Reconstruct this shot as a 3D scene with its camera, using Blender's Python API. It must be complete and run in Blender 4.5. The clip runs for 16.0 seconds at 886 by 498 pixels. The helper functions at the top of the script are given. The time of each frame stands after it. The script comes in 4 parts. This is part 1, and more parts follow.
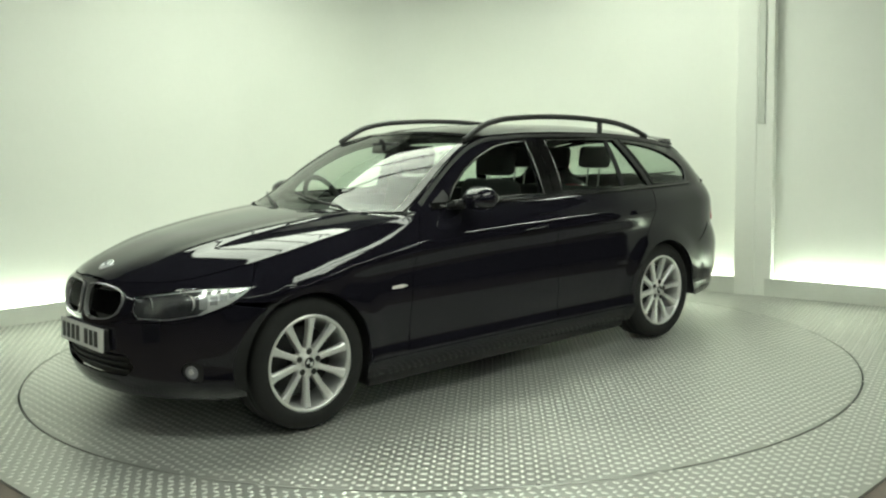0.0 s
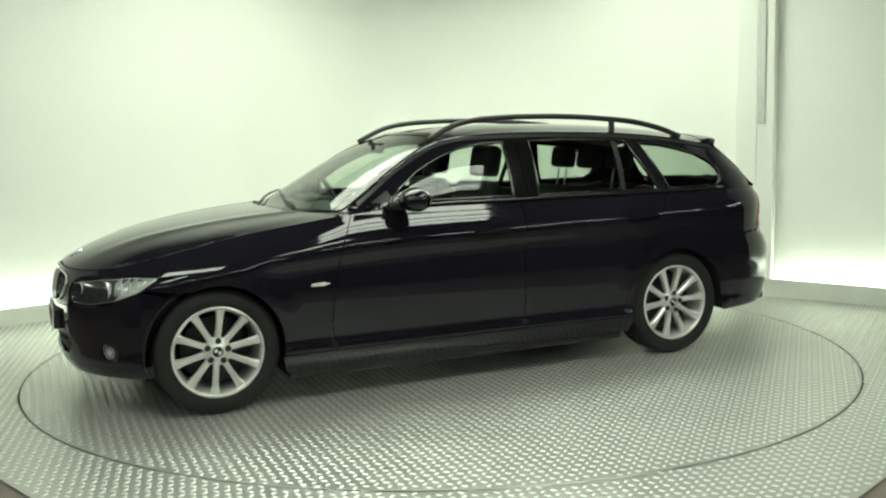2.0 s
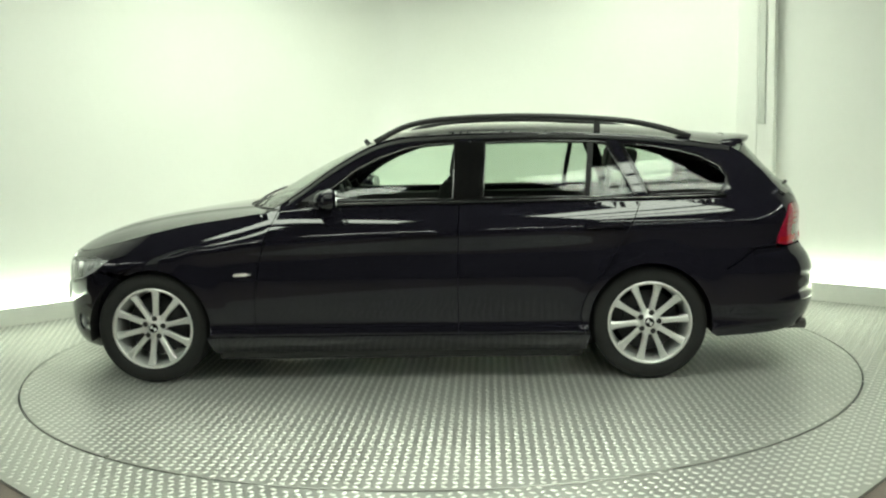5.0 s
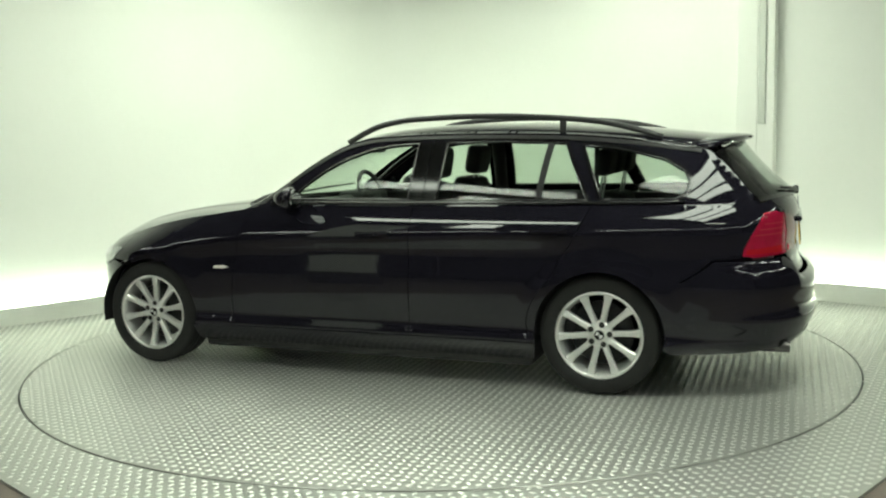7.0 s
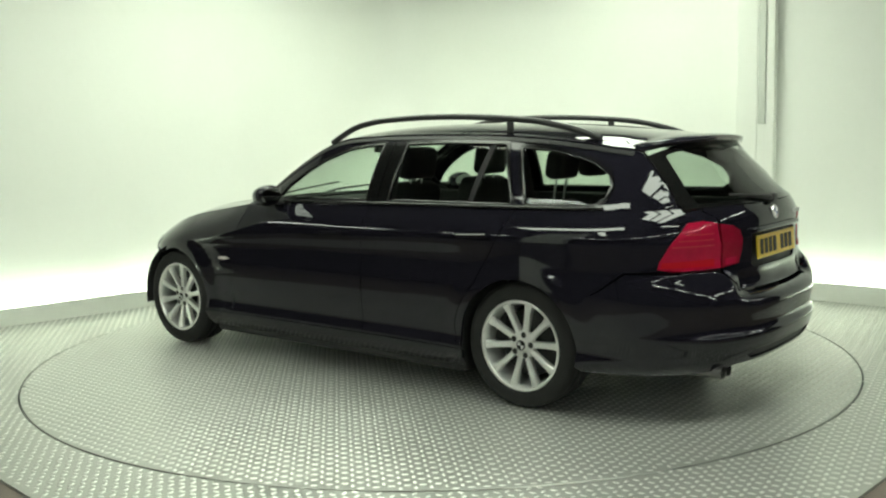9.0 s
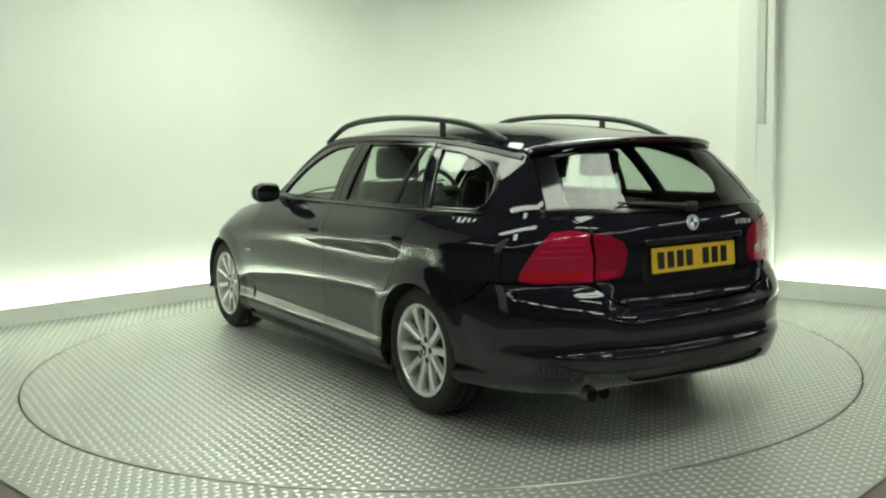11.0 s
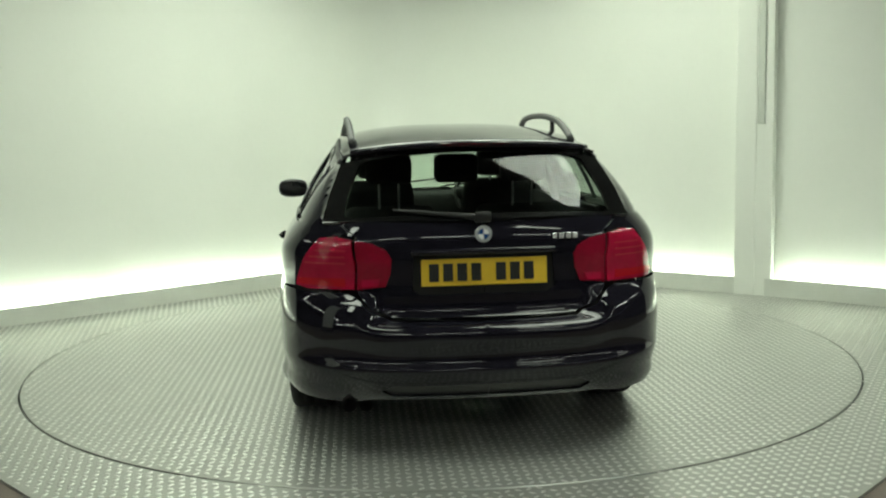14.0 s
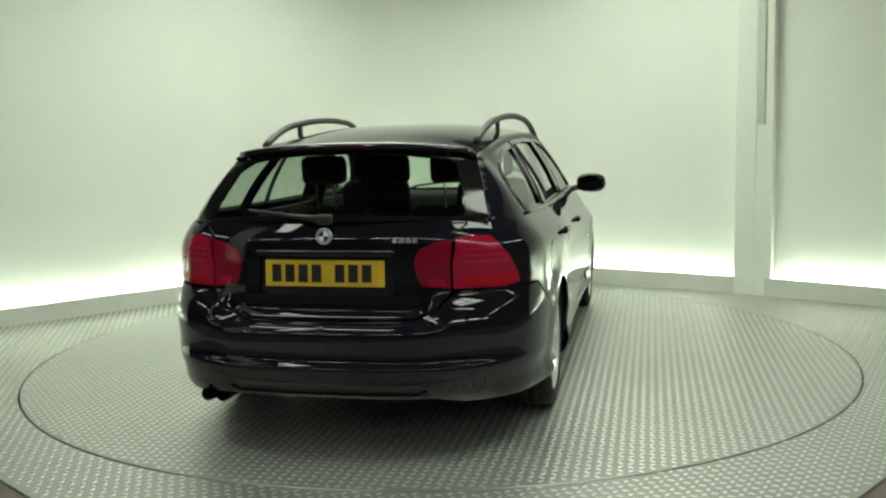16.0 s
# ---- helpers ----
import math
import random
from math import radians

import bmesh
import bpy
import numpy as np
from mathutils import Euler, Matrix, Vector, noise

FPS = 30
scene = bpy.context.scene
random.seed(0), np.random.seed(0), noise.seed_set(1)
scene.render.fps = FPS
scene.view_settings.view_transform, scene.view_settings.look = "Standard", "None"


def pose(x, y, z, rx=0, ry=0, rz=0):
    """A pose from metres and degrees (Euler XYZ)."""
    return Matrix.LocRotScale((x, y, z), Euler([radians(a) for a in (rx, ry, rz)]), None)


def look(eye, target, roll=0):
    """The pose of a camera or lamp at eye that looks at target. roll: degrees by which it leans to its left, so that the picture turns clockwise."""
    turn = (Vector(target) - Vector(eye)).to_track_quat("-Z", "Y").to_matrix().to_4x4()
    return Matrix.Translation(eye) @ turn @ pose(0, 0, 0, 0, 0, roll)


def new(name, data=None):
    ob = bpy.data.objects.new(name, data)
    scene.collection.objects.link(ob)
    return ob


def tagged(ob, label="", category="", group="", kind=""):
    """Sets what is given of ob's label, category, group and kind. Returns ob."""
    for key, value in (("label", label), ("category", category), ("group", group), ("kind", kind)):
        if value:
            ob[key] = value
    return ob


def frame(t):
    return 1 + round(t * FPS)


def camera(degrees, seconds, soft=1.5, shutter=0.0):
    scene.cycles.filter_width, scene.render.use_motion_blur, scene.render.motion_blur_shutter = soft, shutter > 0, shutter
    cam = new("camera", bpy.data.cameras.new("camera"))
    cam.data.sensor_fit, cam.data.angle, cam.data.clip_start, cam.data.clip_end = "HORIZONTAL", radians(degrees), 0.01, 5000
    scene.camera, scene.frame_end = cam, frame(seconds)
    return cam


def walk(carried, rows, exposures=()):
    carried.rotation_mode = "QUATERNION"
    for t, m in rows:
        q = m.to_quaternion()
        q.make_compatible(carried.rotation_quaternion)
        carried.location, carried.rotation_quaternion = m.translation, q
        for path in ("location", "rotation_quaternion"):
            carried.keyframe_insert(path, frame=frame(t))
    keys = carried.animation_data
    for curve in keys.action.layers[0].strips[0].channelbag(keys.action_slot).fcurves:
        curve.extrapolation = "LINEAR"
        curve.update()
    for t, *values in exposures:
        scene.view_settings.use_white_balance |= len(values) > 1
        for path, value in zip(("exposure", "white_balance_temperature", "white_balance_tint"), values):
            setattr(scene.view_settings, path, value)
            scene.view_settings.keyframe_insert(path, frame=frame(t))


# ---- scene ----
# One still camera at the open corner of the turntable bay
cam = camera(50.44, 16.0, soft=2.2, shutter=0.0)
EYE = Vector((0.0, -5.966, 1.3464))
VIEW = look(EYE, EYE + Vector((0.00458, 0.99303, -0.11776)), -1.238)
walk(cam, [(0.0, VIEW), (16.0, VIEW)],
     exposures=[(0.0, 0.31), (2.0, 0.52), (4.0, 0.58), (7.0, 0.57), (9.0, 0.53), (12.5, 0.23), (14.0, 0.16), (16.0, 0.08)])

# World: the hall is closed, so only a faint grey fills the cracks
world = bpy.data.worlds.new("hall_dark")
scene.world = world
world.use_nodes = True
world.node_tree.nodes["Background"].inputs[0].default_value = (0.5, 0.6, 0.5, 1)
world.node_tree.nodes["Background"].inputs[1].default_value = 0.05
# ---- materials ----
def mat(name, col, rough=0.5, metal=0.0, coat=0.0, emit=None, emit_s=0.0, noise_amt=0.0, noise_scale=8.0, fine=60.0, bump=0.0,
        bump_scale=120.0, trans=0.0, ior=1.5, spec=0.5, rough_var=0.0):
    """A node material: base colour varied at two scales, roughness variation and fine relief."""
    m = bpy.data.materials.new(name)
    m.use_nodes = True
    nt = m.node_tree
    b = nt.nodes["Principled BSDF"]
    b.inputs["Base Color"].default_value = (*col, 1)
    b.inputs["Roughness"].default_value = rough
    b.inputs["Metallic"].default_value = metal
    b.inputs["Coat Weight"].default_value = coat
    b.inputs["Coat Roughness"].default_value = 0.03
    b.inputs["Transmission Weight"].default_value = trans
    b.inputs["IOR"].default_value = ior
    b.inputs["Specular IOR Level"].default_value = spec
    if emit:
        b.inputs["Emission Color"].default_value = (*emit, 1)
        b.inputs["Emission Strength"].default_value = emit_s
    if noise_amt or bump or rough_var:
        co = nt.nodes.new("ShaderNodeTexCoord")
        big, small = nt.nodes.new("ShaderNodeTexNoise"), nt.nodes.new("ShaderNodeTexNoise")
        for n, s in ((big, noise_scale), (small, fine)):
            n.inputs["Scale"].default_value = s
            n.inputs["Detail"].default_value = 5
            nt.links.new(co.outputs["Object"], n.inputs["Vector"])
        add = nt.nodes.new("ShaderNodeMath")
        add.operation = "MULTIPLY_ADD"
        add.inputs[1].default_value = 0.35
        nt.links.new(small.outputs["Fac"], add.inputs[0])
        nt.links.new(big.outputs["Fac"], add.inputs[2])
        if noise_amt:
            ramp = nt.nodes.new("ShaderNodeValToRGB")
            ramp.color_ramp.elements[0].position, ramp.color_ramp.elements[1].position = 0.4, 0.95
            lo, hi = 1 - noise_amt, 1 + noise_amt * 0.6
            ramp.color_ramp.elements[0].color = (*[min(1, c * lo) for c in col], 1)
            ramp.color_ramp.elements[1].color = (*[min(1, c * hi) for c in col], 1)
            nt.links.new(add.outputs[0], ramp.inputs[0])
            nt.links.new(ramp.outputs[0], b.inputs["Base Color"])
        if rough_var:
            mr = nt.nodes.new("ShaderNodeMapRange")
            mr.inputs[1].default_value, mr.inputs[2].default_value = 0.4, 0.95
            mr.inputs[3].default_value, mr.inputs[4].default_value = max(0.01, rough - rough_var), min(1, rough + rough_var)
            nt.links.new(add.outputs[0], mr.inputs[0])
            nt.links.new(mr.outputs[0], b.inputs["Roughness"])
        if bump:
            bn = nt.nodes.new("ShaderNodeTexNoise")
            bn.inputs["Scale"].default_value = bump_scale
            nt.links.new(co.outputs["Object"], bn.inputs["Vector"])
            bp = nt.nodes.new("ShaderNodeBump")
            bp.inputs["Strength"].default_value = bump
            bp.inputs["Distance"].default_value = 0.002
            nt.links.new(bn.outputs["Fac"], bp.inputs["Height"])
            nt.links.new(bp.outputs[0], b.inputs["Normal"])
    return m


M_WALL = mat("white_wall_paint", (0.80, 0.82, 0.76), 0.6, noise_amt=0.03, noise_scale=1.3, fine=25, bump=0.15)
M_SKIRT = mat("painted_skirting", (0.66, 0.68, 0.62), 0.5, noise_amt=0.08, noise_scale=4, fine=40, bump=0.1)
M_PLATE = mat("worn_aluminium_plate", (0.425, 0.43, 0.40), 0.34, metal=0.55, noise_amt=0.13, noise_scale=1.7, fine=45, rough_var=0.07, bump=0.15)
M_STUD = mat("worn_bright_tread", (0.83, 0.83, 0.79), 0.34, metal=0.6, noise_amt=0.10, noise_scale=2.5, fine=50, rough_var=0.03)
# near black that stands in for shade in gaps and hollows
M_GAP_SHADE = mat("gap_shade_black", (0.03, 0.03, 0.028), 0.9)
M_CONCRETE = mat("brown_hall_floor", (0.16, 0.13, 0.11), 0.7, noise_amt=0.25, noise_scale=2, fine=40, bump=0.3)
M_HALL = mat("dark_hall_wall", (0.045, 0.045, 0.043), 0.85, noise_amt=0.2, noise_scale=1)
M_CEIL = mat("grey_ceiling_board", (0.30, 0.31, 0.29), 0.8, noise_amt=0.1, noise_scale=1.5, fine=30)
M_LAMP = mat("fluorescent_diffuser", (0.9, 0.9, 0.9), 0.4, emit=(0.90, 1.0, 0.84), emit_s=8.0)
M_STRIP = mat("cove_tube", (0.9, 0.9, 0.9), 0.4, emit=(0.86, 1.0, 0.82), emit_s=30.0)
M_HALLTUBE = mat("hall_tube", (0.9, 0.9, 0.9), 0.4, emit=(0.92, 1.0, 0.88), emit_s=16.0)
M_HOUSING = mat("white_enamel_housing", (0.75, 0.75, 0.72), 0.4)
# conduit paint with shade put into its colour, darker than the wall
M_PIPE = mat("shaded_conduit_paint", (0.58, 0.61, 0.55), 0.5, noise_amt=0.06, noise_scale=6)
M_LAMP_DIM = mat("dim_diffuser", (0.9, 0.9, 0.9), 0.4, emit=(0.90, 1.0, 0.82), emit_s=4.4)
M_LAMP_MID = mat("half_dim_diffuser", (0.9, 0.9, 0.9), 0.4, emit=(0.90, 1.0, 0.82), emit_s=6.2)
M_TRAY = mat("dark_tray", (0.04, 0.04, 0.04), 0.6)
M_PAINT = mat("black_car_paint", (0.0100, 0.0092, 0.0145), 0.045, coat=0.0, noise_amt=0.1, noise_scale=3, fine=300, spec=0.5, bump=0.10, bump_scale=16)
M_EDGE = mat("polished_black_trim", (0.010, 0.010, 0.011), 0.13, spec=1.0)
M_GLOSSBLACK = mat("gloss_black_trim", (0.006, 0.006, 0.006), 0.12)
M_TRIM = mat("satin_black_trim", (0.018, 0.018, 0.018), 0.45, bump=0.1, bump_scale=400)
M_RUBBER = mat("tyre_rubber", (0.011, 0.011, 0.0108), 0.8, noise_amt=0.25, noise_scale=12, fine=90, bump=0.25, bump_scale=250)
M_ALLOY = mat("silver_alloy", (0.74, 0.74, 0.72), 0.34, metal=0.55, noise_amt=0.06, noise_scale=9, fine=60, rough_var=0.06)
M_DISC = mat("brake_iron", (0.05, 0.05, 0.05), 0.5, metal=0.8, noise_amt=0.2, noise_scale=20)
M_CHROME = mat("chrome", (0.88, 0.89, 0.89), 0.18, metal=0.6)
M_SEAT = mat("dark_seat_cloth", (0.012, 0.012, 0.013), 0.85, noise_amt=0.25, noise_scale=15, fine=200, bump=0.3, bump_scale=500)
M_CABIN = mat("dark_cabin_plastic", (0.015, 0.015, 0.015), 0.65, noise_amt=0.15, noise_scale=10)
M_HEADLINER = mat("grey_headliner", (0.16, 0.16, 0.15), 0.9, noise_amt=0.1, noise_scale=10)
M_RED = mat("red_lamp_lens", (0.40, 0.010, 0.042), 0.10, coat=0.8, noise_amt=0.2, noise_scale=14, fine=120)
M_REDDARK = mat("dark_red_lamp_lens", (0.26, 0.007, 0.026), 0.12, coat=0.6, noise_amt=0.2, noise_scale=14, fine=120)
M_BRAKE = mat("unlit_brake_lens", (0.045, 0.004, 0.007), 0.15, coat=0.4)
M_RIB = mat("lit_red_rib", (0.43, 0.03, 0.05), 0.2, coat=0.5)
M_REFLECT = mat("lamp_reflector", (0.86, 0.86, 0.86), 0.25, metal=0.1, coat=0.5)
M_FOG = mat("fog_lamp_glass", (0.22, 0.22, 0.24), 0.10, coat=0.5)
M_GRILLE = mat("satin_chrome", (0.66, 0.66, 0.66), 0.22, metal=0.7)
M_MASK = mat("smoky_lamp_inner", (0.05, 0.05, 0.055), 0.2, coat=0.5, noise_amt=0.3, noise_scale=30)
M_AMBER = mat("clear_indicator", (0.75, 0.72, 0.66), 0.2, coat=0.5)
M_YELLOW = mat("yellow_plate", (0.72, 0.47, 0.04), 0.35, noise_amt=0.05, noise_scale=10)
M_WHITEPLATE = mat("white_plate", (0.75, 0.75, 0.73), 0.35, noise_amt=0.05, noise_scale=10)
M_INK = mat("black_plate_ink", (0.012, 0.012, 0.012), 0.5)
M_BLUE = mat("blue_enamel", (0.015, 0.05, 0.16), 0.25)
M_WHITE = mat("white_enamel", (0.75, 0.75, 0.75), 0.25)
M_MIRROR = mat("dark_mirror", (0.30, 0.31, 0.31), 0.06, metal=1.0)
M_STEEL = mat("exhaust_steel", (0.16, 0.155, 0.15), 0.35, metal=1.0)


def glass_mat(name, tint, rough=0.0, base=0.040):
    """Thin pane: see-through tint with a mirror sheen that grows at glancing angles."""
    m = bpy.data.materials.new(name)
    m.use_nodes = True
    nt = m.node_tree
    nt.nodes.remove(nt.nodes["Principled BSDF"])
    out = nt.nodes["Material Output"]
    tr, gl, mix, lw, pw, ma = (nt.nodes.new(k) for k in ("ShaderNodeBsdfTransparent", "ShaderNodeBsdfGlossy", "ShaderNodeMixShader", "ShaderNodeLayerWeight", "ShaderNodeMath", "ShaderNodeMath"))
    tr.inputs[0].default_value = (*tint, 1)
    gl.inputs["Roughness"].default_value = rough
    lw.inputs[0].default_value = 0.5
    pw.operation, ma.operation = "POWER", "MULTIPLY_ADD"
    pw.inputs[1].default_value = 4.0
    ma.inputs[1].default_value, ma.inputs[2].default_value = 0.9 - base, base
    nt.links.new(lw.outputs["Facing"], pw.inputs[0])
    nt.links.new(pw.outputs[0], ma.inputs[0])
    nt.links.new(ma.outputs[0], mix.inputs[0])
    nt.links.new(tr.outputs[0], mix.inputs[1])
    nt.links.new(gl.outputs[0], mix.inputs[2])
    nt.links.new(mix.outputs[0], out.inputs["Surface"])
    return m


M_GLASS = glass_mat("tinted_car_glass", (0.80, 0.87, 0.81))
M_GLASSDARK = glass_mat("rear_car_glass", (0.70, 0.77, 0.71))
M_LENS = glass_mat("clear_lamp_lens", (0.92, 0.93, 0.93))
# ---- mesh helpers ----
def mesh_of(name, verts, faces, material, smooth=False):
    me = bpy.data.meshes.new(name)
    me.from_pydata([tuple(v) for v in verts], [], faces)
    me.materials.append(material)
    if smooth:
        me.polygons.foreach_set("use_smooth", [True] * len(me.polygons))
    me.update()
    return me


def bm_mesh(name, bm, material, smooth=False):
    me = bpy.data.meshes.new(name)
    bm.to_mesh(me)
    bm.free()
    me.materials.append(material)
    if smooth:
        me.polygons.foreach_set("use_smooth", [True] * len(me.polygons))
    return me


def part(name, data, material, parent, label="", smooth=False):
    """One mesh object under a thing or part; data is a bmesh or a mesh."""
    me = bm_mesh(name, data, material, smooth) if isinstance(data, bmesh.types.BMesh) else data
    ob = new(name, me)
    ob.parent = parent
    return tagged(ob, label) if label else ob


def box_bm(x0, x1, y0, y1, z0, z1, bevel=0.0, seg=2):
    bm = bmesh.new()
    bmesh.ops.create_cube(bm, size=1.0, matrix=Matrix.LocRotScale(((x0 + x1) / 2, (y0 + y1) / 2, (z0 + z1) / 2), None, (x1 - x0, y1 - y0, z1 - z0)))
    if bevel:
        bmesh.ops.bevel(bm, geom=bm.edges[:], offset=bevel, segments=seg, affect="EDGES", profile=0.5)
    return bm


def turned(bm, m):
    bmesh.ops.transform(bm, matrix=m, verts=bm.verts[:])
    return bm


# ---- the bay: two bright walls with a cove light along the foot ----
TURN_R = 2.489
CORNER = Vector((-0.33, 3.65, 0))
DIR_L = Vector((-0.743, -0.669, 0)).normalized()
DIR_R = Vector((0.832, -0.555, 0)).normalized()
H_WALL = 3.25


def along(origin, d):
    """Pose whose x runs along the wall from the corner and whose y points away from the bay."""
    n = Vector((-d.y, d.x, 0))
    if n.dot(origin + d) < 0:
        n = -n
    return Matrix(((d.x, n.x, 0, origin.x), (d.y, n.y, 0, origin.y), (0, 0, 1, 0), (0, 0, 0, 1)))


ML, MR = along(CORNER, DIR_L), along(CORNER, DIR_R)
SET = 0.11


def structure(name, bm, material, label, smooth=False, category=""):
    ob = new(name, bm_mesh(name, bm, material, smooth))
    return tagged(ob, label, category or name.split("_")[0], kind="structure")


LEN_L, LEN_R1 = 5.6, 3.53
structure("wall_left", turned(box_bm(0.42, LEN_L, SET, SET + 0.12, 0, H_WALL), ML), M_WALL, "plain white painted wall glowing green from cove light", category="wall")
structure("wall_right", turned(box_bm(0.42, LEN_R1 + 0.1, SET, SET + 0.12, 0, H_WALL), MR), M_WALL, "plain white painted wall with a boxed column", category="wall")
structure("skirting_left", turned(box_bm(0.0, LEN_L, -0.0, 0.02, 0, 0.138, 0.004), ML), M_SKIRT, "low painted skirting upstand hiding the cove light", category="skirting")
structure("skirting_right", turned(box_bm(0.0, LEN_R1 - 0.17, 0.0, 0.02, 0, 0.142, 0.004), MR), M_SKIRT, "low painted skirting upstand beside the column", category="skirting")
MR2 = along(Vector((2.655, 1.628, 0)), Vector((0.766, -0.643, 0)).normalized())
structure("wall_far", turned(box_bm(-0.16, 2.8, SET, SET + 0.12, 0, H_WALL), MR2), M_WALL, "plain white painted wall past the column", category="wall")
# softly rounded inner corner between the two walls
pl, pr = ML @ Vector((0.42, SET, 0)), MR @ Vector((0.42, SET, 0))
gap_v, cr = pr - pl, DIR_L.x * DIR_R.y - DIR_L.y * DIR_R.x
pc = pl + DIR_L * ((gap_v.x * DIR_R.y - gap_v.y * DIR_R.x) / cr)
bm = bmesh.new()
front, rear = [], []
for i in range(25):
    t = i / 24
    q = pl * (1 - t) ** 2 + pc * 2 * t * (1 - t) + pr * t * t
    back = q + (pc - (pl + pr) / 2).normalized() * 0.12
    front.append([bm.verts.new((q.x, q.y, z)) for z in (0, H_WALL)])
    rear.append([bm.verts.new((back.x, back.y, z)) for z in (0, H_WALL)])
for strip, turn in ((front, 1), (rear, -1)):
    for a, b in zip(strip, strip[1:]):
        bm.faces.new(((a[0], a[1], b[1], b[0]))[::turn])
structure("wall_corner", bm, M_WALL, "softly rounded white corner between the walls", True, "wall")
structure("skirting_far", turned(box_bm(0.0, 2.8, 0.0, 0.02, 0, 0.146, 0.004), MR2), M_SKIRT, "low painted skirting upstand past the column", category="skirting")
# boxed column with a conduit at its side
col = new("column")
tagged(col, "boxed white column with a conduit running down it", "column", kind="structure")
part("casing", turned(box_bm(LEN_R1 - 0.17, LEN_R1 - 0.005, -0.03, SET, 0, H_WALL, 0.006), MR), M_WALL, col)
part("return_board", turned(box_bm(LEN_R1 - 0.006, LEN_R1 + 0.125, -0.022, SET, 0, H_WALL, 0.003), MR), M_WALL, col)
part("conduit", turned(box_bm(LEN_R1 + 0.006, LEN_R1 + 0.062, -0.036, -0.0215, 1.42, H_WALL, 0.010), MR), M_PIPE, col, "painted conduit trunking, greyed to read as a shaded strip")
part("conduit_bracket", turned(box_bm(LEN_R1 + 0.003, LEN_R1 + 0.066, -0.040, -0.0215, 1.400, 1.432, 0.006), MR), M_PIPE, col)

# unseen white pier added at the bay's open front, mirrored in the car's doors
structure("wall_pier", turned(box_bm(-0.30, 0.30, -0.09, 0.09, 0.0, H_WALL, 0.006), pose(-3.15, -3.15, 0, 0, 0, -45)), M_WALL, "unseen white pier added for the pale patch mirrored in the doors", category="wall")
# added dark board, shortens the pale patch that the pier mirrors in the doors
structure("pier_kickboard", turned(box_bm(-0.32, 0.32, -0.105, 0.105, 0.0, 0.62, 0.006), pose(-3.15, -3.15, 0, 0, 0, -45)), M_TRAY, "added dark board that cuts off the foot of the pier's reflection", category="kickboard")

# cove tubes behind the skirting
def cove(m, a, b, y):
    t = new("cove_light")
    tagged(t, "white fluorescent cove tube behind the skirting", "light", "cove tubes")
    bm = bmesh.new()
    bmesh.ops.create_cone(bm, cap_ends=True, segments=10, radius1=0.016, radius2=0.016, depth=b - a, matrix=pose((a + b) / 2, y, 0.085, 0, 90, 0))
    part("tube", turned(bm, m), M_STRIP, t, "glowing white tube", True)
    part("batten", turned(box_bm(a - 0.02, b + 0.02, y - 0.02, y + 0.02, 0.0, 0.05, 0.004), m), M_HOUSING, t)


for a, b in ((0.12, 1.58), (1.66, 3.12), (3.22, 4.68), (4.76, 5.5)):
    cove(ML, a, b, 0.06)
for a, b in ((0.12, 1.58), (1.64, 3.3)):
    cove(MR, a, b, 0.06)
cove(MR2, 0.16, 1.62, 0.06)
cove(MR2, 1.7, 2.5, 0.06)

# ---- floor plate, hall floor, hall shell ----
structure("ground", box_bm(-12, 12, -14, 10, -0.30, -0.012), M_CONCRETE, "brown worn hall floor around the metal plate", category="floor")
# tread plate square round the turntable, with a round hole
S_DIRS = [ML.to_3x3() @ Vector((0, 1, 0)), MR.to_3x3() @ Vector((0, 1, 0)), Vector((-0.707, -0.707, 0)), Vector((0.707, -0.707, 0))]
S_DIST = [2.96, 2.87, 2.87, 2.95]


def edge_r(a):
    """Distance from the turntable's axis to the plate's edge in direction a."""
    v = Vector((math.cos(a), math.sin(a), 0))
    return min(dd / max(1e-6, v.dot(n)) for n, dd in zip(S_DIRS, S_DIST) if v.dot(n) > 0.05)


N = 256
vs, fs = [], []
for i in range(N):
    a = 2 * math.pi * i / N
    r1 = max(TURN_R + 0.02, edge_r(a))
    for r, z in ((TURN_R + 0.010, -0.012), (TURN_R + 0.010, 0.0), (r1, 0.0), (r1, -0.012)):
        vs.append((r * math.cos(a), r * math.sin(a), z))
for i in range(N):
    j = (i + 1) % N
    for k in range(3):
        fs.append((i * 4 + k, i * 4 + k + 1, j * 4 + k + 1, j * 4 + k))
tagged(new("floor", mesh_of("floor", vs, fs, M_PLATE)), "grey aluminium tread plate floor round the turntable", "floor", kind="structure")


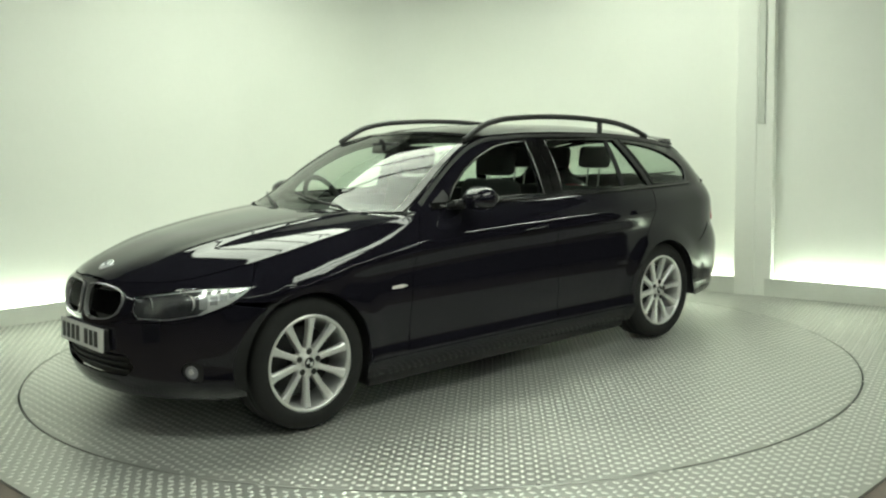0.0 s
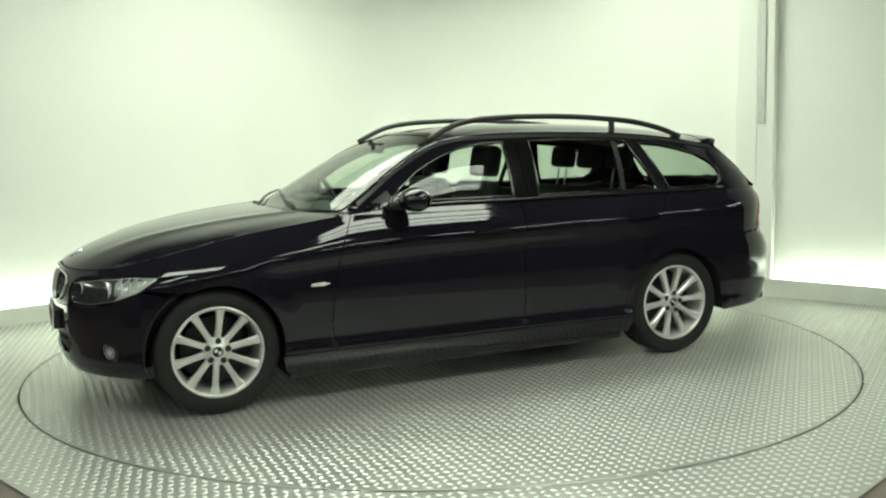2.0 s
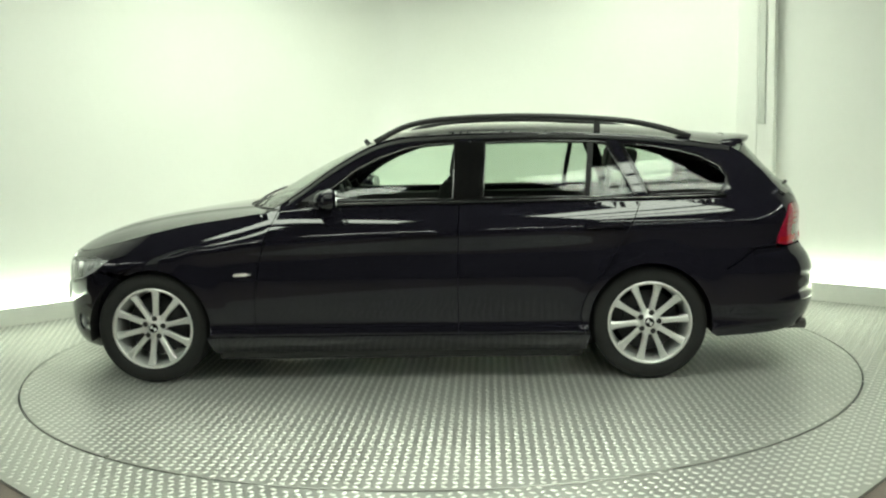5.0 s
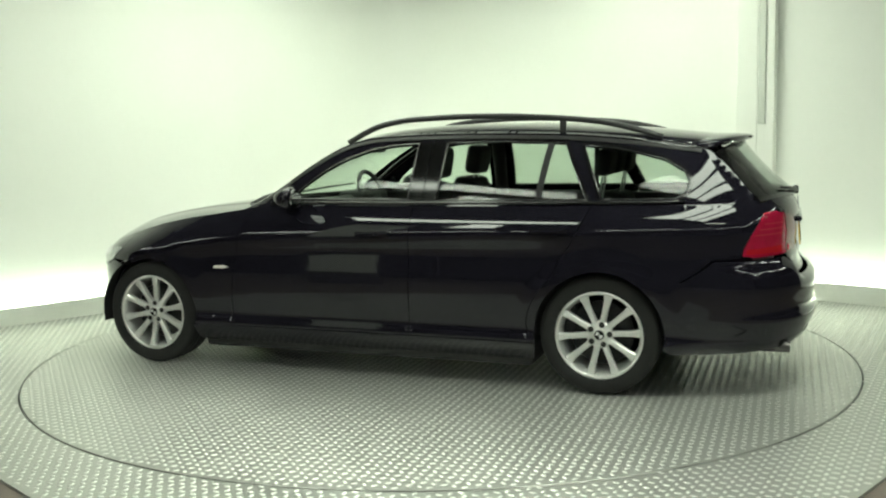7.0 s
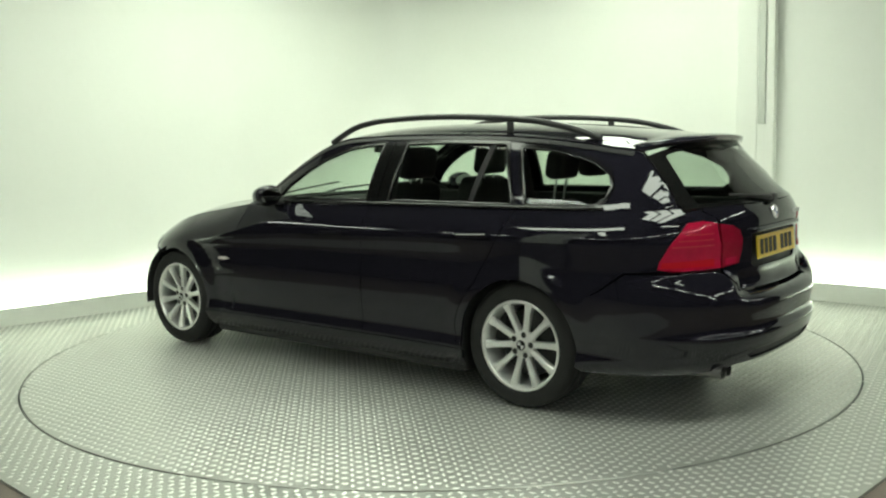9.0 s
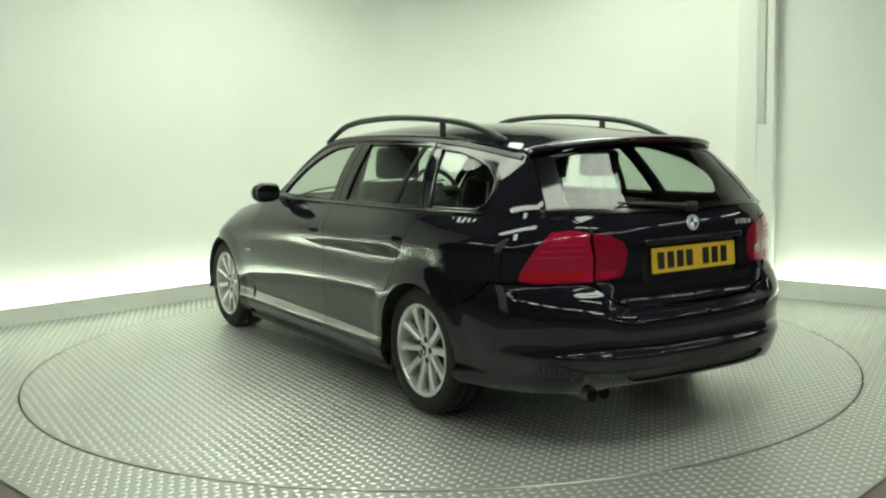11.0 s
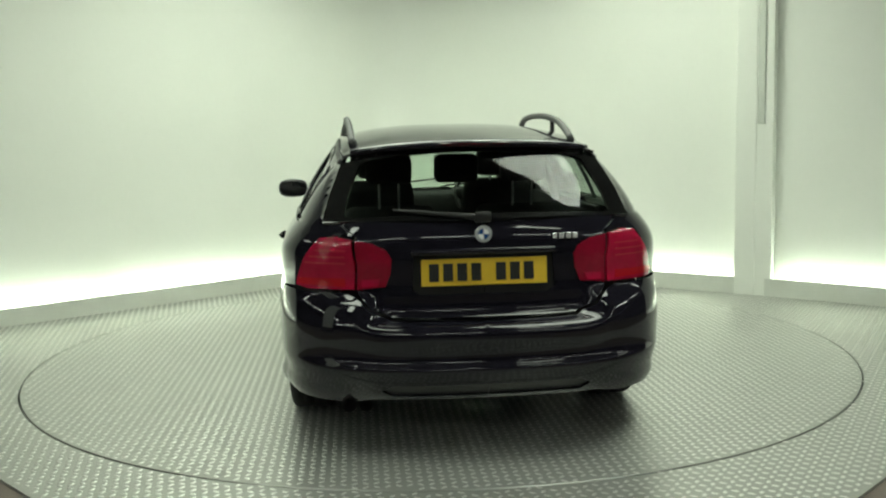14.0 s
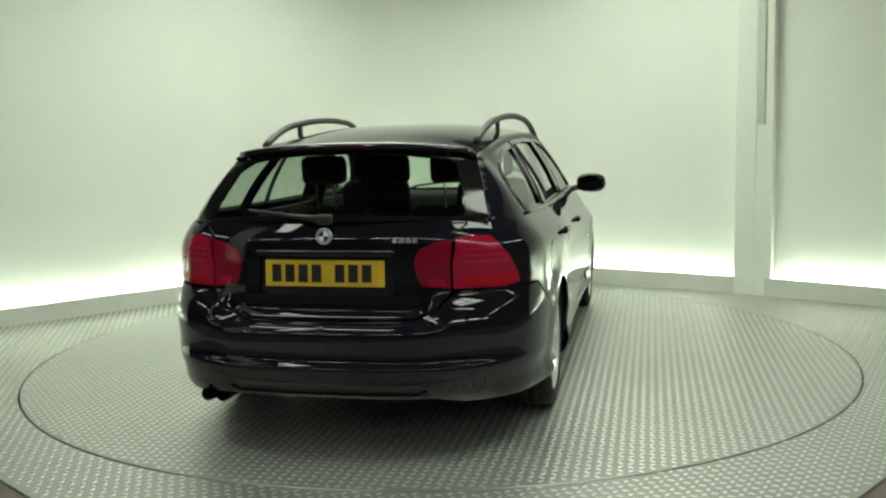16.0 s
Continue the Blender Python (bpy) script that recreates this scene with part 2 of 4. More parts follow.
def studs(name, inside, parent, z0, pitch=0.086, angle=0.0, span=4.2):
    """Raised lozenges of tread plate in alternate directions, where inside(x, y)."""
    vs, fs = [], []
    L, Wd, Ht = 0.0175, 0.0082, 0.0034
    n = int(span / pitch * 2)
    ca, sa = math.cos(angle), math.sin(angle)
    for i in range(-n, n + 1):
        for j in range(-n, n + 1):
            gx, gy = i * pitch * 0.5, j * pitch * 0.5
            x, y = gx * ca - gy * sa, gx * sa + gy * ca
            if abs(gx) > span or not inside(x, y):
                continue
            d = angle + (math.pi / 4 if (i + j) % 2 else -math.pi / 4)
            c, s = math.cos(d), math.sin(d)
            k = len(vs)
            for u, w, h in ((-L, 0, 0), (-L * 0.4, -Wd, 0), (L * 0.4, -Wd, 0), (L, 0, 0), (L * 0.4, Wd, 0), (-L * 0.4, Wd, 0), (-L * 0.55, 0, Ht), (L * 0.55, 0, Ht)):
                vs.append((x + u * c - w * s, y + u * s + w * c, z0 + h))
            fs += [(k, k + 1, k + 6), (k + 1, k + 2, k + 7, k + 6), (k + 2, k + 3, k + 7), (k + 3, k + 4, k + 7), (k + 4, k + 5, k + 6, k + 7), (k + 5, k, k + 6)]
    me = mesh_of(name, vs, fs, M_STUD, True)
    ob = new(name, me)
    ob.parent = parent
    return ob


# dark ring laid in the shallow gap in place of its shade
vs, fs = [], []
for i in range(N):
    a = 2 * math.pi * i / N
    for r in (TURN_R - 0.02, TURN_R + 0.03):
        vs.append((r * math.cos(a), r * math.sin(a), -0.0115))
fs = [(2 * i, 2 * i + 1, 2 * ((i + 1) % N) + 1, 2 * ((i + 1) % N)) for i in range(N)]
tagged(new("gap_shade_ring", mesh_of("gap_shade_ring", vs, fs, M_GAP_SHADE)), "dark ring standing in for shade in the gap round the turntable", "gap", kind="structure")
floor_ob = bpy.data.objects["floor"]
tagged(studs("tread_pattern", lambda x, y: TURN_R + 0.016 < math.hypot(x, y) < edge_r(math.atan2(y, x)) - 0.02, floor_ob, 0.0, angle=0.25), "raised bright tread bars", kind="stuff")

# hall shell: dark, beyond the bay
structure("hall_wall_south", box_bm(-12, 12, -14.2, -14, -0.2, 4.4), M_HALL, "dark hall wall behind the open bay", category="wall")
structure("hall_wall_west", box_bm(-12.2, -12, -14, 10, -0.2, 4.4), M_HALL, "dark hall wall", category="wall")
structure("hall_wall_east", box_bm(12, 12.2, -14, 10, -0.2, 4.4), M_HALL, "dark hall wall", category="wall")
structure("hall_wall_north", box_bm(-12, 12, 10, 10.2, -0.2, 4.4), M_HALL, "dark hall wall behind the bay walls", category="wall")
structure("ceiling", box_bm(-12, 12, -14, 10, 3.25, 3.4), M_HALL, "dark hall ceiling", category="ceiling")


def light_panel(x, y, rz, n, lx, ly, gap=0.07, glow=None):
    """A row of n long diffusers side by side in one ceiling tray."""
    f = new("ceiling_light")
    tagged(f, "large fluorescent ceiling panel with dark bars between diffusers", "light", "ceiling panels")
    w = n * ly + (n + 1) * gap
    part("tray", box_bm(-lx / 2 - gap, lx / 2 + gap, -w / 2, w / 2, 0.02, 0.10, 0.006), M_TRAY, f, "dark ceiling tray")
    for k in range(n):
        y0 = -w / 2 + gap + k * (ly + gap)
        part("diffuser", box_bm(-lx / 2, lx / 2, y0, y0 + ly, 0, 0.03, 0.004), glow or M_LAMP, f, "glowing white diffuser")
    f.matrix_basis = pose(x, y, 3.15, 0, 0, rz)


light_panel(1.50, -2.45, 38, 3, 1.9, 0.36, gap=0.10)
light_panel(-1.6, -2.6, -30, 1, 2.2, 0.40)
light_panel(-0.85, 0.65, -40, 4, 2.2, 0.52, glow=M_LAMP_DIM)
light_panel(1.15, 0.85, 50, 2, 1.8, 0.45, glow=M_LAMP_MID)
# unseen panel, set here to brighten the added pier's face
light_panel(-2.45, -3.6, 45, 1, 1.5, 0.30)
light_panel(1.9, -4.4, -20, 1, 1.5, 0.22)


def hall_tube(x, y, rz, length):
    """A bare twin-tube batten under the hall ceiling outside the bay."""
    f = new("hall_light")
    tagged(f, "white fluorescent batten under the dark hall ceiling", "light", "hall battens")
    part("housing", box_bm(-length / 2, length / 2, -0.07, 0.07, 0.05, 0.12, 0.008), M_HOUSING, f)
    for e in (-0.035, 0.035):
        bm = bmesh.new()
        bmesh.ops.create_cone(bm, cap_ends=True, segments=12, radius1=0.019, radius2=0.019, depth=length - 0.06, matrix=pose(0, e, 0.028, 0, 90, 0))
        part("tube", bm, M_HALLTUBE, f, "glowing white tube", True)
    f.matrix_basis = pose(x, y, 3.12, 0, 0, rz)


for hx in (-9.0, -6.6, -4.2, -1.8, 0.6, 3.0, 5.4, 7.8):
    hall_tube(hx, -7.6, 0, 1.8)
for hy in (-5.4, -3.0, -0.6):
    hall_tube(-7.2, hy, 90, 1.8)
    hall_tube(7.2, hy, 90, 1.8)
# ---- turntable ----
turntable = new("turntable")
tagged(turntable, "round grey aluminium tread-plate turntable flush with the floor", "turntable")
vs, fs = [], []
for i in range(N):
    a = 2 * math.pi * i / N
    for r, z in ((0.0001, 0.002), (TURN_R * 0.5, 0.002), (TURN_R - 0.002, 0.002), (TURN_R, 0.0005), (TURN_R, -0.011)):
        vs.append((r * math.cos(a), r * math.sin(a), z))
for i in range(N):
    j = (i + 1) % N
    for k in range(4):
        fs.append((i * 5 + k, i * 5 + k + 1, j * 5 + k + 1, j * 5 + k))
part("disc", mesh_of("disc", vs, fs, M_PLATE), None, turntable)
tagged(studs("tread_pattern", lambda x, y: math.hypot(x, y) < TURN_R - 0.016, turntable, 0.002), "raised bright tread bars", kind="stuff")
# ---- the estate car: x forward, y to its left, origin on the ground mid wheelbase ----
from mathutils.geometry import delaunay_2d_cdt


def spl(xs, ys):
    """Smooth curve through points, rising x."""
    xs, ys = np.array(xs, float), np.array(ys, float)
    if xs[0] > xs[-1]:
        xs, ys = xs[::-1], ys[::-1]
    d = np.gradient(ys, xs)

    def f(x):
        x = min(max(x, xs[0]), xs[-1])
        i = min(int(np.searchsorted(xs, x, side="right")) - 1, len(xs) - 2)
        h = xs[i + 1] - xs[i]
        t = (x - xs[i]) / h
        return float(ys[i] * (1 + 2 * t) * (1 - t) ** 2 + d[i] * h * t * (1 - t) ** 2 + ys[i + 1] * t * t * (3 - 2 * t) + d[i + 1] * h * t * t * (t - 1))
    return f


WB, R_ARCH, HUB_Z = 1.38, 0.333, 0.312
S_F, S_R = 1.20, -1.74
N_F, N_R = 2.35, 2.8
XF = spl([0.15, 0.22, 0.30, 0.42, 0.52, 0.60, 0.66, 0.72, 0.80], [2.02, 2.07, 2.092, 2.100, 2.097, 2.088, 2.072, 2.04, 1.95])
XR = spl([0.22, 0.30, 0.390, 0.406, 0.420, 0.58, 0.66, 0.70, 0.74, 0.85, 0.95, 1.02], [-2.350, -2.402, -2.436, -2.439, -2.428, -2.425, -2.385, -2.345, -2.335, -2.335, -2.325, -2.29])
XR_MID = spl([0.22, 0.30, 0.39, 0.406, 0.42, 0.56, 0.582, 0.604, 0.64, 0.70, 0.74, 0.85, 0.95, 1.02], [-2.350, -2.402, -2.436, -2.439, -2.428, -2.427, -2.415, -2.362, -2.342, -2.338, -2.335, -2.335, -2.325, -2.29])
TOP = spl([2.2, 2.0, 1.90, 1.65, 1.5, 1.345, 1.19, 0.95, 0.74, 0.55, 0.30, -0.30, -0.8, -1.3, -1.7, -2.0, -2.15, -2.4],
          [0.712, 0.712, 0.718, 0.772, 0.810, 0.848, 0.880, 0.915, 0.945, 0.962, 0.970, 0.972, 0.975, 0.978, 0.982, 0.990, 1.000, 1.010])
CREASE = spl([2.2, 1.6, 1.0, 0.4, -0.4, -1.2, -2.0, -2.4], [0.60, 0.66, 0.745, 0.790, 0.815, 0.835, 0.850, 0.850])
WIDE = spl([-2.4, -1.9, -1.38, -0.6, 0.3, 0.9, 1.38, 1.8, 2.2], [0.935, 0.970, 1.000, 0.985, 0.980, 0.984, 0.990, 0.985, 0.97])
LOW = spl([0.14, 0.20, 0.262, 0.282, 0.306, 0.42, 0.50, 0.57, 0.64, 0.70, 0.80], [0.820, 0.868, 0.893, 0.894, 0.885, 0.890, 0.8945, 0.895, 0.8895, 0.8835, 0.883])


def half_w(x, z):
    """Half width of the lower body."""
    c, t = CREASE(x), TOP(x)
    w = LOW(min(z, 0.75)) * WIDE(x)
    edge = 0.897 * WIDE(x)
    # the shoulder crease stands proud; above it the side leans in to the belt
    if z > c - 0.10:
        k = min(1.0, (z - (c - 0.10)) / 0.10)
        fade = min(1.0, max(0.0, (x + 1.45) / 0.6))
        w = w + (edge - w) * (k * k * (3 - 2 * k)) * 0.8 * fade * fade * (3 - 2 * fade)
    if z > c:
        q = min(1.0, (z - c) / max(0.02, t - c))
        inn = 0.075 if x < 0.7 else 0.075 + 0.05 * min(1.0, (x - 0.7) / 0.5)
        w = w - inn * q ** 1.7
    # the rear bumper tucks in towards its lower edge
    if x < -1.70 and z < 0.40:
        w -= 0.035 * min(1.0, (-1.70 - x) / 0.25) * ((0.40 - z) / 0.18) ** 1.4
    # wheel arch lips flare
    for ax in (WB, -WB):
        r = math.hypot(x - ax, z - HUB_Z)
        if r < 0.47:
            q = max(0.0, min(1.0, (r - R_ARCH - 0.02) / (0.45 - R_ARCH)))
            w += 0.009 * (1 - q * q * (3 - 2 * q))
    return w


def arc_table(n, length, width):
    ph = np.linspace(0, math.pi / 2, 400)
    u, c = np.sin(ph) ** (2 / n), np.cos(ph) ** (2 / n)
    s = np.concatenate([[0], np.cumsum(np.hypot(np.diff(u * length), np.diff(c * width)))])
    return s, u, c


TF, TR = arc_table(N_F, 2.13 - S_F, 0.87), arc_table(N_R, 2.38 + S_R, 0.88)
END_F, END_R = S_F + TF[0][-1], S_R - TR[0][-1]


def sx(x):
    """Way along the waist for a nominal x."""
    if x > S_F:
        return S_F + float(np.interp((x - S_F) / (2.13 - S_F), TF[1], TF[0]))
    if x < S_R:
        return S_R - float(np.interp((S_R - x) / (2.38 + S_R), TR[1], TR[0]))
    return x


def sy(y, rear=False):
    """Way along the waist of the nose or tail for a nominal y."""
    tab, w = (TR, 0.88) if rear else (TF, 0.87)
    v = float(np.interp(min(1, y / w), tab[2][::-1], tab[0][::-1]))
    return S_R - v if rear else S_F + v


def lower(s, z, inset=0.0):
    """The lower body: s along the waist from nose to tail, z height."""
    if s > S_F:
        u, c = float(np.interp(s - S_F, TF[0], TF[1])), float(np.interp(s - S_F, TF[0], TF[2]))
        x = S_F + u * (XF(z) - S_F)
    elif s < S_R:
        u, c = float(np.interp(S_R - s, TR[0], TR[1])), float(np.interp(S_R - s, TR[0], TR[2]))
        k = min(1.0, max(0.0, (s - END_R - 0.42) / 0.15))
        k = k * k * (3 - 2 * k)
        x = S_R + u * (XR(z) * k + XR_MID(z) * (1 - k) - S_R)
    else:
        x, c = s, 1.0
    return Vector((x, half_w(x, z) * c, z))


def s_top(s):
    z = 0.8
    for _ in range(5):
        z = TOP(lower(s, z).x)
    return z


ROOF_Z = spl([0.75, 0.69, 0.554, 0.363, 0.105, 0.0, -0.19, -0.55, -0.9, -1.2, -1.54, -1.75, -1.9, -2.03, -2.15, -2.2],
             [0.945, 0.965, 1.046, 1.178, 1.312, 1.338, 1.352, 1.358, 1.352, 1.340, 1.308, 1.277, 1.245, 1.125, 0.995, 0.985])
ROOF_Y = spl([0.75, 0.69, 0.554, 0.363, 0.105, -0.19, -0.6, -1.2, -1.6, -1.9, -2.03, -2.15, -2.2],
             [0.745, 0.735, 0.705, 0.665, 0.612, 0.592, 0.588, 0.582, 0.578, 0.572, 0.622, 0.662, 0.666])


def belt_y(x):
    if x < S_R:
        u = (S_R - x) / (S_R - XR(TOP(x)))
        return half_w(x, TOP(x)) * (1 - min(1, u) ** N_R) ** (1 / N_R) - 0.004
    return half_w(x, TOP(x)) - 0.004


def upper(x, z):
    """The side of the glasshouse."""
    t, r = TOP(x) - 0.01, ROOF_Z(x)
    q = min(1.0, max(0.0, (z - t) / max(0.03, r - t)))
    yb, yt = belt_y(x), ROOF_Y(x)
    return Vector((x, yb + (yt - yb) * (0.55 * q + 0.45 * q * q), z))


def densify(poly, step=0.03):
    out = []
    for a, b in zip(poly, poly[1:] + poly[:1]):
        n = max(1, int(math.hypot(b[0] - a[0], b[1] - a[1]) / step))
        out += [(a[0] + (b[0] - a[0]) * i / n, a[1] + (b[1] - a[1]) * i / n) for i in range(n)]
    return out


def area(poly):
    return sum(a[0] * b[1] - b[0] * a[1] for a, b in zip(poly, poly[1:] + poly[:1])) / 2


def offset(poly, d):
    """Outline moved inward by d."""
    sgn = 1 if area(poly) > 0 else -1
    out, n = [], len(poly)
    for i in range(n):
        a, b, c = poly[i - 1], poly[i], poly[(i + 1) % n]
        e1, e2 = Vector((b[0] - a[0], b[1] - a[1])), Vector((c[0] - b[0], c[1] - b[1]))
        if e1.length < 1e-7 or e2.length < 1e-7:
            out.append(b)
            continue
        n1, n2 = Vector((-e1.y, e1.x)).normalized(), Vector((-e2.y, e2.x)).normalized()
        m = n1 + n2
        m = m / max(0.5, m.length_squared) * 2 if m.length > 1e-6 else n1
        out.append((b[0] + m.x * d * sgn, b[1] + m.y * d * sgn))
    return out


def within(poly, pts):
    x, y = pts[:, 0], pts[:, 1]
    p = np.array(poly)
    res = np.zeros(len(pts), bool)
    j = len(p) - 1
    for i in range(len(p)):
        if p[i, 1] != p[j, 1]:
            hit = ((p[i, 1] > y) != (p[j, 1] > y)) & (x < (p[j, 0] - p[i, 0]) * (y - p[i, 1]) / (p[j, 1] - p[i, 1]) + p[i, 0])
            res ^= hit
        j = i
    return res


def skin(surf, poly, holes=(), gap=0.002, grid=0.03, rim=0.012, inset=0.0, sides=(1,), flip=False):
    """Panels cut from a surface: an outline with holes, laid on surf(u, v), with folded edges. sides: 1 as given, -1 mirrored."""
    raw = densify(poly, grid)
    poly = offset(raw, gap) if gap else raw
    if len(sides) == 2:
        poly = [(r[0], q[1]) if min(abs(r[0] - END_F), abs(r[0] - END_R)) < 1e-3 else q for r, q in zip(raw, poly)]
    holes = [densify(h, grid * 0.8) for h in holes]
    verts, edges = [], []
    for ring in [poly] + holes:
        k = len(verts)
        verts += ring
        edges += [(k + i, k + (i + 1) % len(ring)) for i in range(len(ring))]
    p = np.array(poly)
    lo, hi = p.min(0), p.max(0)
    gx, gy = np.meshgrid(np.arange(lo[0] + grid / 2, hi[0], grid), np.arange(lo[1] + grid / 2, hi[1], grid))
    g = np.stack([gx.ravel(), gy.ravel()], 1)
    keep = within(poly, g)
    for h in holes:
        keep &= ~within(h, g)
    g = g[keep]
    rings = np.array(verts)
    if len(g):
        dist = np.sqrt(((g[:, None, :] - rings[None]) ** 2).sum(2)).min(1)
        g = g[dist > grid * 0.4]
    co = [Vector(v) for v in verts] + [Vector(v) for v in g]
    vo, eo, fo, *_ = delaunay_2d_cdt(co, edges, [], 0, 1e-6)
    cen = np.array([np.mean([vo[i][:] for i in f], 0) for f in fo])
    ok = within(poly, cen)
    for h in holes:
        ok &= ~within(h, cen)
    tris = [f for f, k in zip(fo, ok) if k]
    V, Nn = [], []
    for q in vo:
        a = surf(q[0], q[1])
        e = 0.004
        du, dv = surf(q[0] + e, q[1]) - surf(q[0] - e, q[1]), surf(q[0], q[1] + e) - surf(q[0], q[1] - e)
        n = du.cross(dv)
        n = n.normalized() if n.length > 1e-9 else Vector((0, 1, 0))
        V.append(a)
        Nn.append(n)
    # make all normals point outward
    ref = sum((n.dot(v - Vector((0.0 if abs(v.x) < 1.6 else v.x * 0.7, 0, 0.7))) for v, n in zip(V, Nn)))
    if (ref < 0) != flip:
        Nn = [-n for n in Nn]
    count = {}
    faces = []
    for f in tris:
        a, b, c = (V[i] for i in f)
        if (b - a).cross(c - a).dot(Nn[f[0]]) < 0:
            f = f[::-1]
        faces.append(tuple(f))
        for i in range(3):
            count[(f[i], f[(i + 1) % 3])] = 1
    V = [v - n * inset for v, n in zip(V, Nn)]
    border = [e for e in count if (e[1], e[0]) not in count]
    allv, allf, alln = [], [], []
    for sd in sides:
        k = len(allv)
        m = Vector((1, sd, 1))
        allv += [v * m for v in V]
        alln += [n * m for n in Nn]
        allf += [tuple(k + i for i in (f if sd > 0 else f[::-1])) for f in faces]
        if rim:
            # folded edge
            for a, b in border:
                if len(sides) == 2 and abs(V[a].y) < 2e-3 and abs(V[b].y) < 2e-3:
                    continue
                j = len(allv)
                side = (V[b] - V[a]).cross(Nn[a])
                side = side.normalized() if side.length > 1e-9 else Nn[a]
                quad = [V[a], V[b], V[b] - Nn[b] * rim, V[a] - Nn[a] * rim]
                allv += [v * m for v in quad]
                alln += [side * m] * 4
                q = (j, j + 3, j + 2, j + 1)
                allf.append(q if sd > 0 else q[::-1])
    return allv, allf, alln


def panel(name, data, material, parent, label=""):
    """A mesh object from skin()'s answer, with the surface's own normals."""
    v, f, n = data
    me = bpy.data.meshes.new(name)
    me.from_pydata([tuple(q) for q in v], [], f)
    me.materials.append(material)
    me.polygons.foreach_set("use_smooth", [True] * len(me.polygons))
    me.update()
    me.normals_split_custom_set_from_vertices([tuple(q) for q in n])
    return part(name, me, None, parent, label)


def arch_pts(cx, a0, a1, r=R_ARCH, n=26):
    """Points of a wheel arch's edge from angle a0 to a1 in degrees, as (s, z)."""
    return [(sx(cx + r * math.cos(radians(a0 + (a1 - a0) * i / n))), HUB_Z + r * math.sin(radians(a0 + (a1 - a0) * i / n))) for i in range(n + 1)]


def top_line(s0, s1, drop=0.0, step=0.04):
    n = max(2, int(abs(s1 - s0) / step))
    return [(s0 + (s1 - s0) * i / n, s_top(s0 + (s1 - s0) * i / n) - drop) for i in range(n + 1)]


car = new("estate_car")
tagged(car, "glossy black estate car with silver alloy wheels and black roof rails", "car")

def smooth_ring(pts, sub_=4):
    """A closed smooth outline through points."""
    out, n = [], len(pts)
    for i in range(n):
        p0, p1, p2, p3 = (Vector(pts[(i + k) % n]) for k in (-1, 0, 1, 2))
        for j in range(sub_):
            t = j / sub_
            q = 0.5 * ((2 * p1) + (p2 - p0) * t + (2 * p0 - 5 * p1 + 4 * p2 - p3) * t * t + (3 * p1 - p0 - 3 * p2 + p3) * t ** 3)
            out.append((q.x, q.y))
    return out


# outlines on the lower body, as (way along the waist, height)
HEADLAMP = [(sx(1.665), 0.698), (sx(1.76), 0.625), (sx(1.86), 0.580), (sy(0.56), 0.555), (sy(0.42), 0.556), (sy(0.39), 0.59), (sy(0.40), 0.655),
            (sy(0.48), 0.668), (sy(0.58), 0.682), (sx(1.80), 0.700)]
KIDNEY = smooth_ring([(sy(0.036), 0.560), (sy(0.030), 0.640), (sy(0.045), 0.682), (sy(0.12), 0.692), (sy(0.24), 0.689), (sy(0.325), 0.672), (sy(0.338), 0.628),
          (sy(0.295), 0.568), (sy(0.20), 0.541), (sy(0.08), 0.538)])
BUMP_TOP = [(END_F, 0.526), (sy(0.10), 0.526), (sy(0.30), 0.532), (sy(0.42), 0.544), (sy(0.58), 0.545), (sx(1.86), 0.570), (sx(1.74), 0.624)]
SEAM_A = [(0.80, 0.265), (0.79, 0.45), (0.765, 0.65), (0.725, 0.80), (0.68, 0.90)]
SEAM_B = [(-0.335, 0.265), (-0.335, 0.50), (-0.340, 0.75), (-0.350, 0.95)]
TAIL = [(sx(-2.100), 0.728), (sx(-2.110), 0.765), (sx(-2.150), 0.840), (sx(-2.185), 0.895), (sx(-2.205), 0.934), (sy(0.66, True), 0.943), (sy(0.585, True), 0.930), (sy(0.556, True), 0.83), (sy(0.560, True), 0.722), (sx(-2.16), 0.716)]
TAIL_IN = [(sy(0.552, True), 0.722), (sy(0.548, True), 0.83), (sy(0.570, True), 0.926), (sy(0.49, True), 0.915), (sy(0.425, True), 0.888), (sy(0.40, True), 0.85), (sy(0.405, True), 0.79), (sy(0.43, True), 0.735)]
GATE_EDGE = [(sy(0.555, True), 0.700), (sy(0.552, True), 0.83), (sy(0.575, True), 0.945), (sy(0.66, True), 0.985)]

LIP_Z = 0.185
# bumper with its lower opening and fog lamp openings
INTAKE = [(END_F + 0.2, 0.275), (sy(0.10), 0.275), (sy(0.34), 0.285), (sy(0.40), 0.33), (sy(0.36), 0.385), (sy(0.10), 0.392), (END_F + 0.2, 0.392)]
FOG = [(sy(0.645) + 0.052 * math.cos(a * math.pi / 8), 0.322 + 0.048 * math.sin(a * math.pi / 8)) for a in range(16)]


def arch_x(z, cx, front):
    d = math.sqrt(max(0, R_ARCH ** 2 - (z - HUB_Z) ** 2))
    return sx(cx + d if front else cx - d)


def arch_span(cx, z0, z1, front, n=10):
    """Arch edge from height z0 to z1 on its front or rear flank."""
    return [(arch_x(z0 + (z1 - z0) * i / n, cx, front), z0 + (z1 - z0) * i / n) for i in range(n + 1)]


def full(poly):
    """Keeps an outline this side of the centre line."""
    return [(min(max(p[0], END_R), END_F), p[1]) for p in poly]


